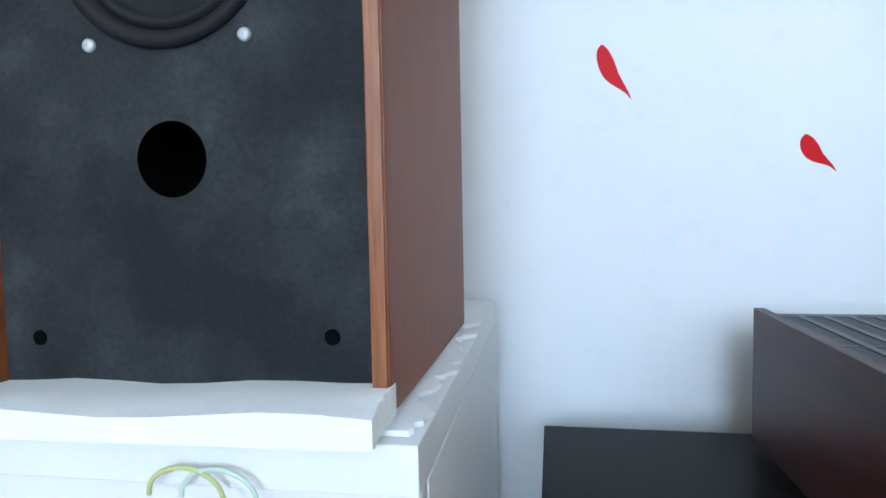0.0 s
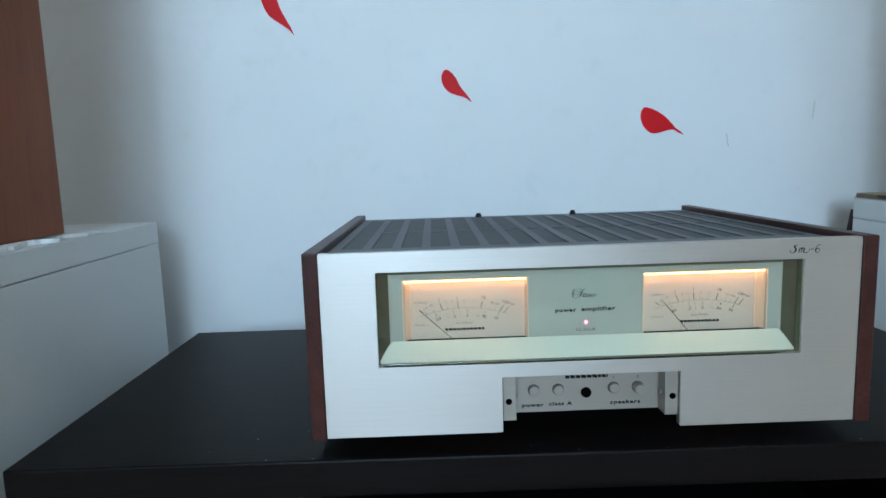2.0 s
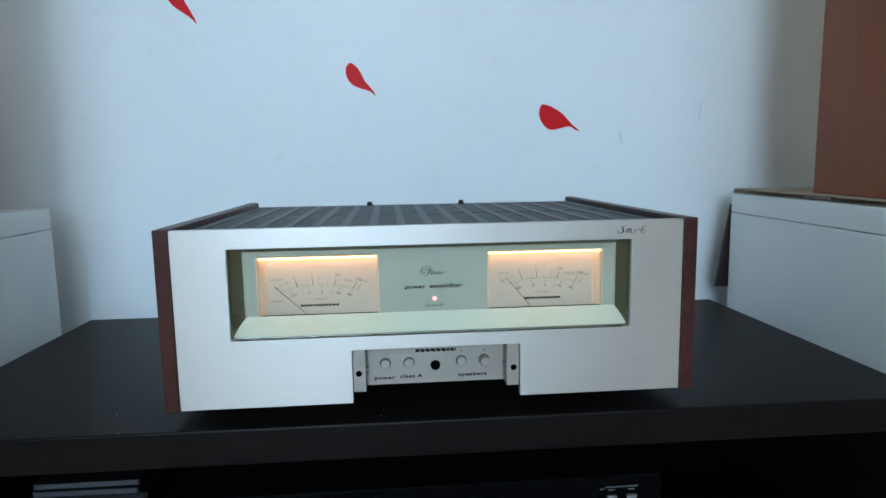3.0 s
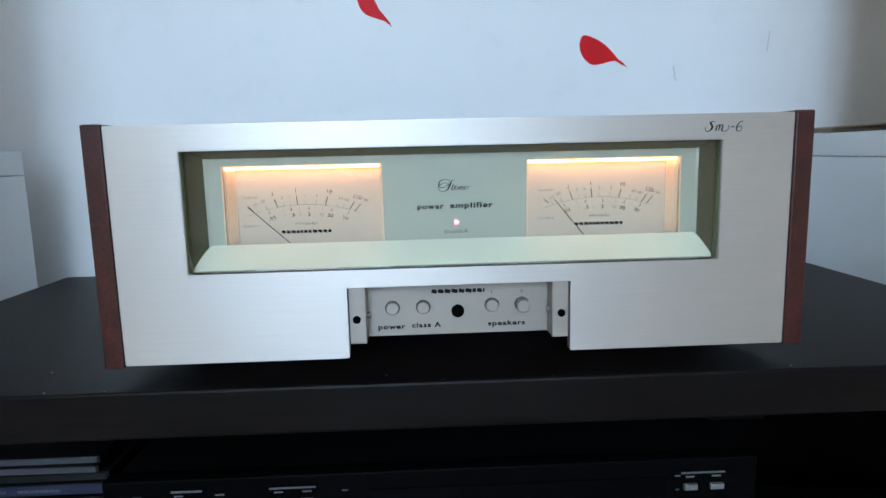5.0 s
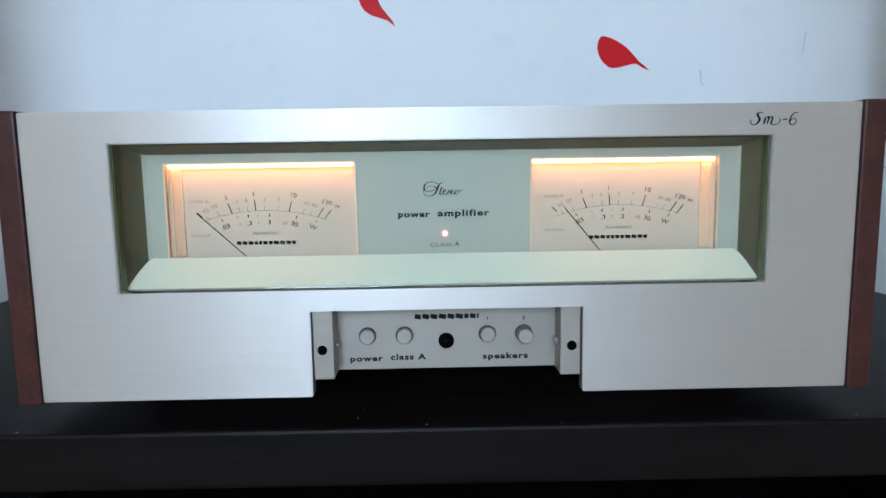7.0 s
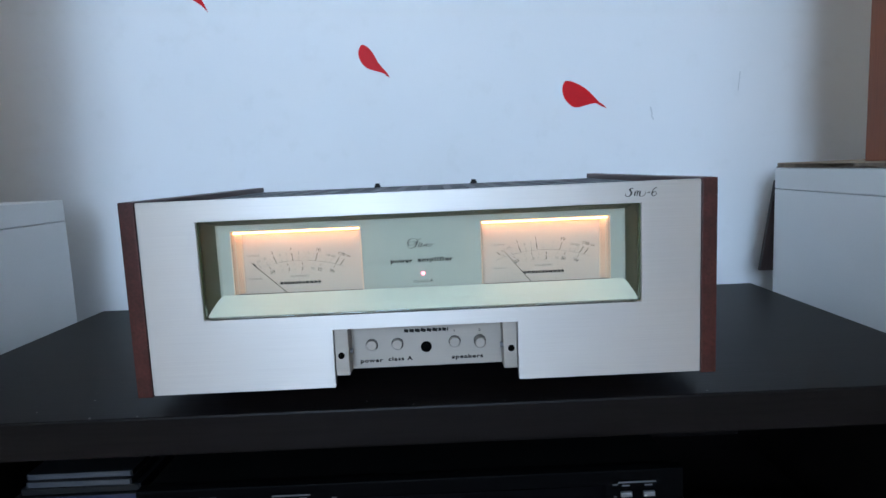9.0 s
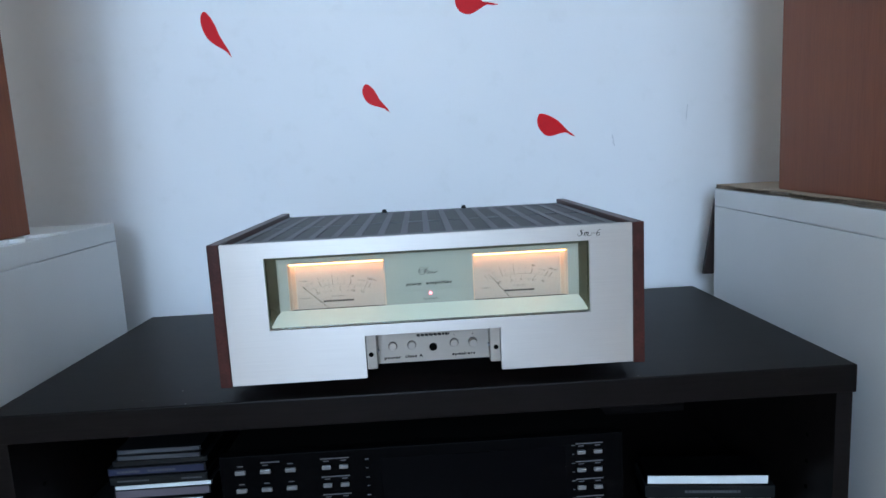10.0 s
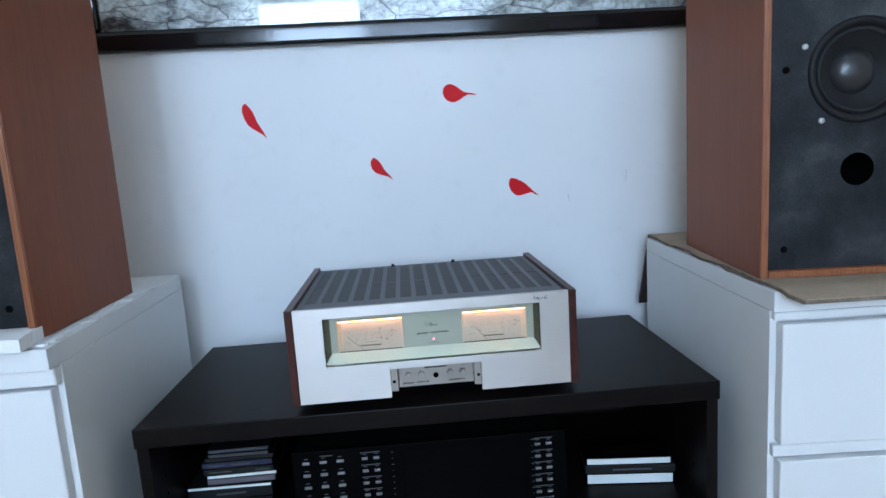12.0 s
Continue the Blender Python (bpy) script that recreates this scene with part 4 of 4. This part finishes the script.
key = finish("key", boxed(-0.0055, 0.0055, -0.003, 0, -0.0021, 0.0021, bevel=0.0006), M_BUTTON)
small = finish("key_small", boxed(-0.0045, 0.0045, -0.003, 0, -0.0020, 0.0020, bevel=0.0006), M_BUTTON)
marks = bmesh.new()
KEYX = [0.022, 0.0487, 0.0753]
PAIRX = [0.1135, 0.132]
PAIRR = [0.3885, 0.4065]
ROWZ = [RH - 0.016 - 0.0205 * k for k in range(6)]
for zi, z in enumerate(ROWZ):
    for xsr, me, hh in ((KEYX, key, 0), (PAIRX, small, 0.0), (PAIRR, small, -0.0015)):
        for x in xsr:
            k = new("key", me)
            k.parent = rec
            k.location = (x, 0, z + hh - 0.002)
            bar(marks, (x - 0.003, z + hh + 0.0045), (x + 0.003, z + hh + 0.0045), 0.0012, -0.0003)
        if len(xsr) == 2:
            bar(marks, (xsr[0] - 0.006, z + hh + 0.0072), (xsr[1] + 0.006, z + hh + 0.0072), 0.0013, -0.0003)
    for x in (0.157, 0.380):
        bar(marks, (x - 0.002, z + 0.004), (x + 0.002, z + 0.004), 0.001, -0.0003)
        bar(marks, (x - 0.0012, z - 0.006), (x + 0.0012, z - 0.006), 0.001, -0.0003)
bar(marks, (0.044, ROWZ[0] + 0.0075), (0.064, ROWZ[0] + 0.0075), 0.0015, -0.0003)
for k in range(7):
    bar(marks, (0.235 + 0.014 * k, RH - 0.112), (0.240 + 0.014 * k, RH - 0.112), 0.0013, -0.0003)
tagged(part("lettering", marks, M_PRINT_GREY, rf), kind="stuff")

# ---- discs and boxes ----


def case(m, w, d, h, base, spine, label, bars=None, top=None, seed=1):
    """A flat plastic case with a coloured spine; front edge at local y = 0."""
    c = thing("disc_case", m, label, "disc case", "cases stacked in the cabinet")
    part("body", boxed(0, w, 0.0006, d, 0, h - 0.0004, bevel=0.0006), base, c)
    sp_ob = part("spine", boxed(0.002, w - 0.002, -0.0004, 0.0008, h * 0.1, h * 0.9), spine, c)
    if bars:
        for x0, x1, z, hh in bars:
            bm = bmesh.new()
            bar_row(bm, x0, x1, z, hh, -0.0007, seed, 0.1)
            tagged(part("lettering", bm, M_PRINT_GREY, sp_ob), kind="stuff")
    if top:
        part("cover", boxed(0.001, w - 0.001, 0.002, d - 0.001, h - 0.0004, h + 0.0004), top, c)
    return c


M_CASE_DARK = plain("dark_clear_plastic", (0.008, 0.008, 0.009), 0.3, spec=0.25)
M_SPINE_BLUE = plain("dark_blue_print", (0.014, 0.02, 0.05), 0.4)
M_SPINE_BLACK = plain("black_print", (0.009, 0.01, 0.011), 0.4, spec=0.25)
M_SPINE_WHITE = plain("white_print", (0.7, 0.74, 0.74), 0.45)
# Black for box tops and sides lost in the cabinet's shade.
M_CASE_SHADE = plain("matt_black_shade", (0.002, 0.002, 0.0022), 0.9, spec=0.0)
M_SPINE_MAUVE = plain("mauve_print", (0.12, 0.1, 0.115), 0.5)
M_SPINE_GREY = plain("grey_print", (0.05, 0.053, 0.062), 0.4)
z = BOARD_Z
STACK = ((0.146, 0.024, -0.034, -0.004, M_SPINE_BLACK, None, "black box at the bottom of the stack", [(0.05, 0.10, 0.012, 0.003)]), (0.146, 0.020, -0.034, -0.002, M_SPINE_BLACK, None, "black case with pale lettering", [(0.05, 0.10, 0.010, 0.003)]),
         (0.147, 0.0055, -0.034, -0.003, M_SPINE_WHITE, None, "bright white spined flat case", None), (0.120, 0.0115, 0.0, 0.0, M_SPINE_MAUVE, None, "mauve spined disc case", None), (0.122, 0.006, 0.001, -0.001, M_SPINE_WHITE, None, "white spined disc case", None),
         (0.122, 0.0105, -0.004, 0.0, M_SPINE_BLACK, None, "black disc case with grey lettering", [(0.01, 0.05, 0.005, 0.002), (0.09, 0.115, 0.005, 0.002)]), (0.122, 0.0105, -0.006, 0.002, M_SPINE_BLUE, None, "dark blue disc case with pale lettering", [(0.012, 0.04, 0.005, 0.0028), (0.05, 0.085, 0.005, 0.0028)]),
         (0.118, 0.007, 0.0, 0.004, M_SPINE_BLACK, None, "black disc case", None), (0.105, 0.0065, 0.006, 0.004, M_SPINE_GREY, None, "grey spined disc case", None), (0.105, 0.0065, 0.006, 0.006, M_SPINE_GREY, None, "grey spined disc case with worn edge", [(0.01, 0.095, 0.0035, 0.001)]))
for k, (w, h, dx, dy, sp_m, top_m, lab, bars) in enumerate(STACK):
    case(pose(0.106 + dx, 0.530 + dy, z, 0, 0, -0.9 + 0.8 * math.sin(k * 2.1)), w, 0.14, h, M_CASE_DARK, sp_m, lab + " in the cabinet", bars, top_m, k)
    z += h + 0.0006
# White boxes show only their spines; the rest is coloured as deep shade.
case(pose(0.772, 0.496, BOARD_Z, 0, 0, -8.0), 0.152, 0.06, 0.0205, M_CASE_SHADE, M_SPINE_WHITE, "white flat box lying in the dark cabinet")
case(pose(0.770, 0.494, BOARD_Z + 0.0211, 0, 0, -8.0), 0.156, 0.06, 0.0155, M_SPINE_BLACK, M_SPINE_BLACK, "black case lying on a white box", [(0.048, 0.115, 0.008, 0.0032)], None, 7)
case(pose(0.772, 0.496, BOARD_Z + 0.0372, 0, 0, -8.0), 0.148, 0.05, 0.0125, M_CASE_SHADE, M_SPINE_WHITE, "thin white box lying on a black case", None, M_CASE_SHADE, 7)

# cable hanging under the cabinet top
pts = [(0.47, 0.60, SHELF_Z - 0.036), (0.50, 0.56, SHELF_Z - 0.045), (0.54, 0.55, SHELF_Z - 0.056), (0.59, 0.56, SHELF_Z - 0.058), (0.64, 0.60, SHELF_Z - 0.0625)]
solid("cable", tube(pts, 0.0014), M_CABLE_B, "thin dark cable hanging behind the receiver", "cable", smooth=True)

# dust flecks along the front of the cabinet top
bm = bmesh.new()
rnd = random.Random(21)
for k in range(15):
    x, y = rnd.uniform(-0.40, 0.40), 0.004 + rnd.random() ** 2.2 * 0.09
    w = rnd.uniform(0.0002, 0.00045)
    if k % 9 == 0:
        w *= 1.7
    box(bm, x - w, x + w * rnd.uniform(0.6, 2.2), y - w * 0.5, y + w * 0.5, SHELF_Z, SHELF_Z + w * 0.7)
solid("dust", bm, M_DUST, "pale dust flecks lying on the cabinet top", "dust", kind="stuff", m=cab.matrix_world.copy())
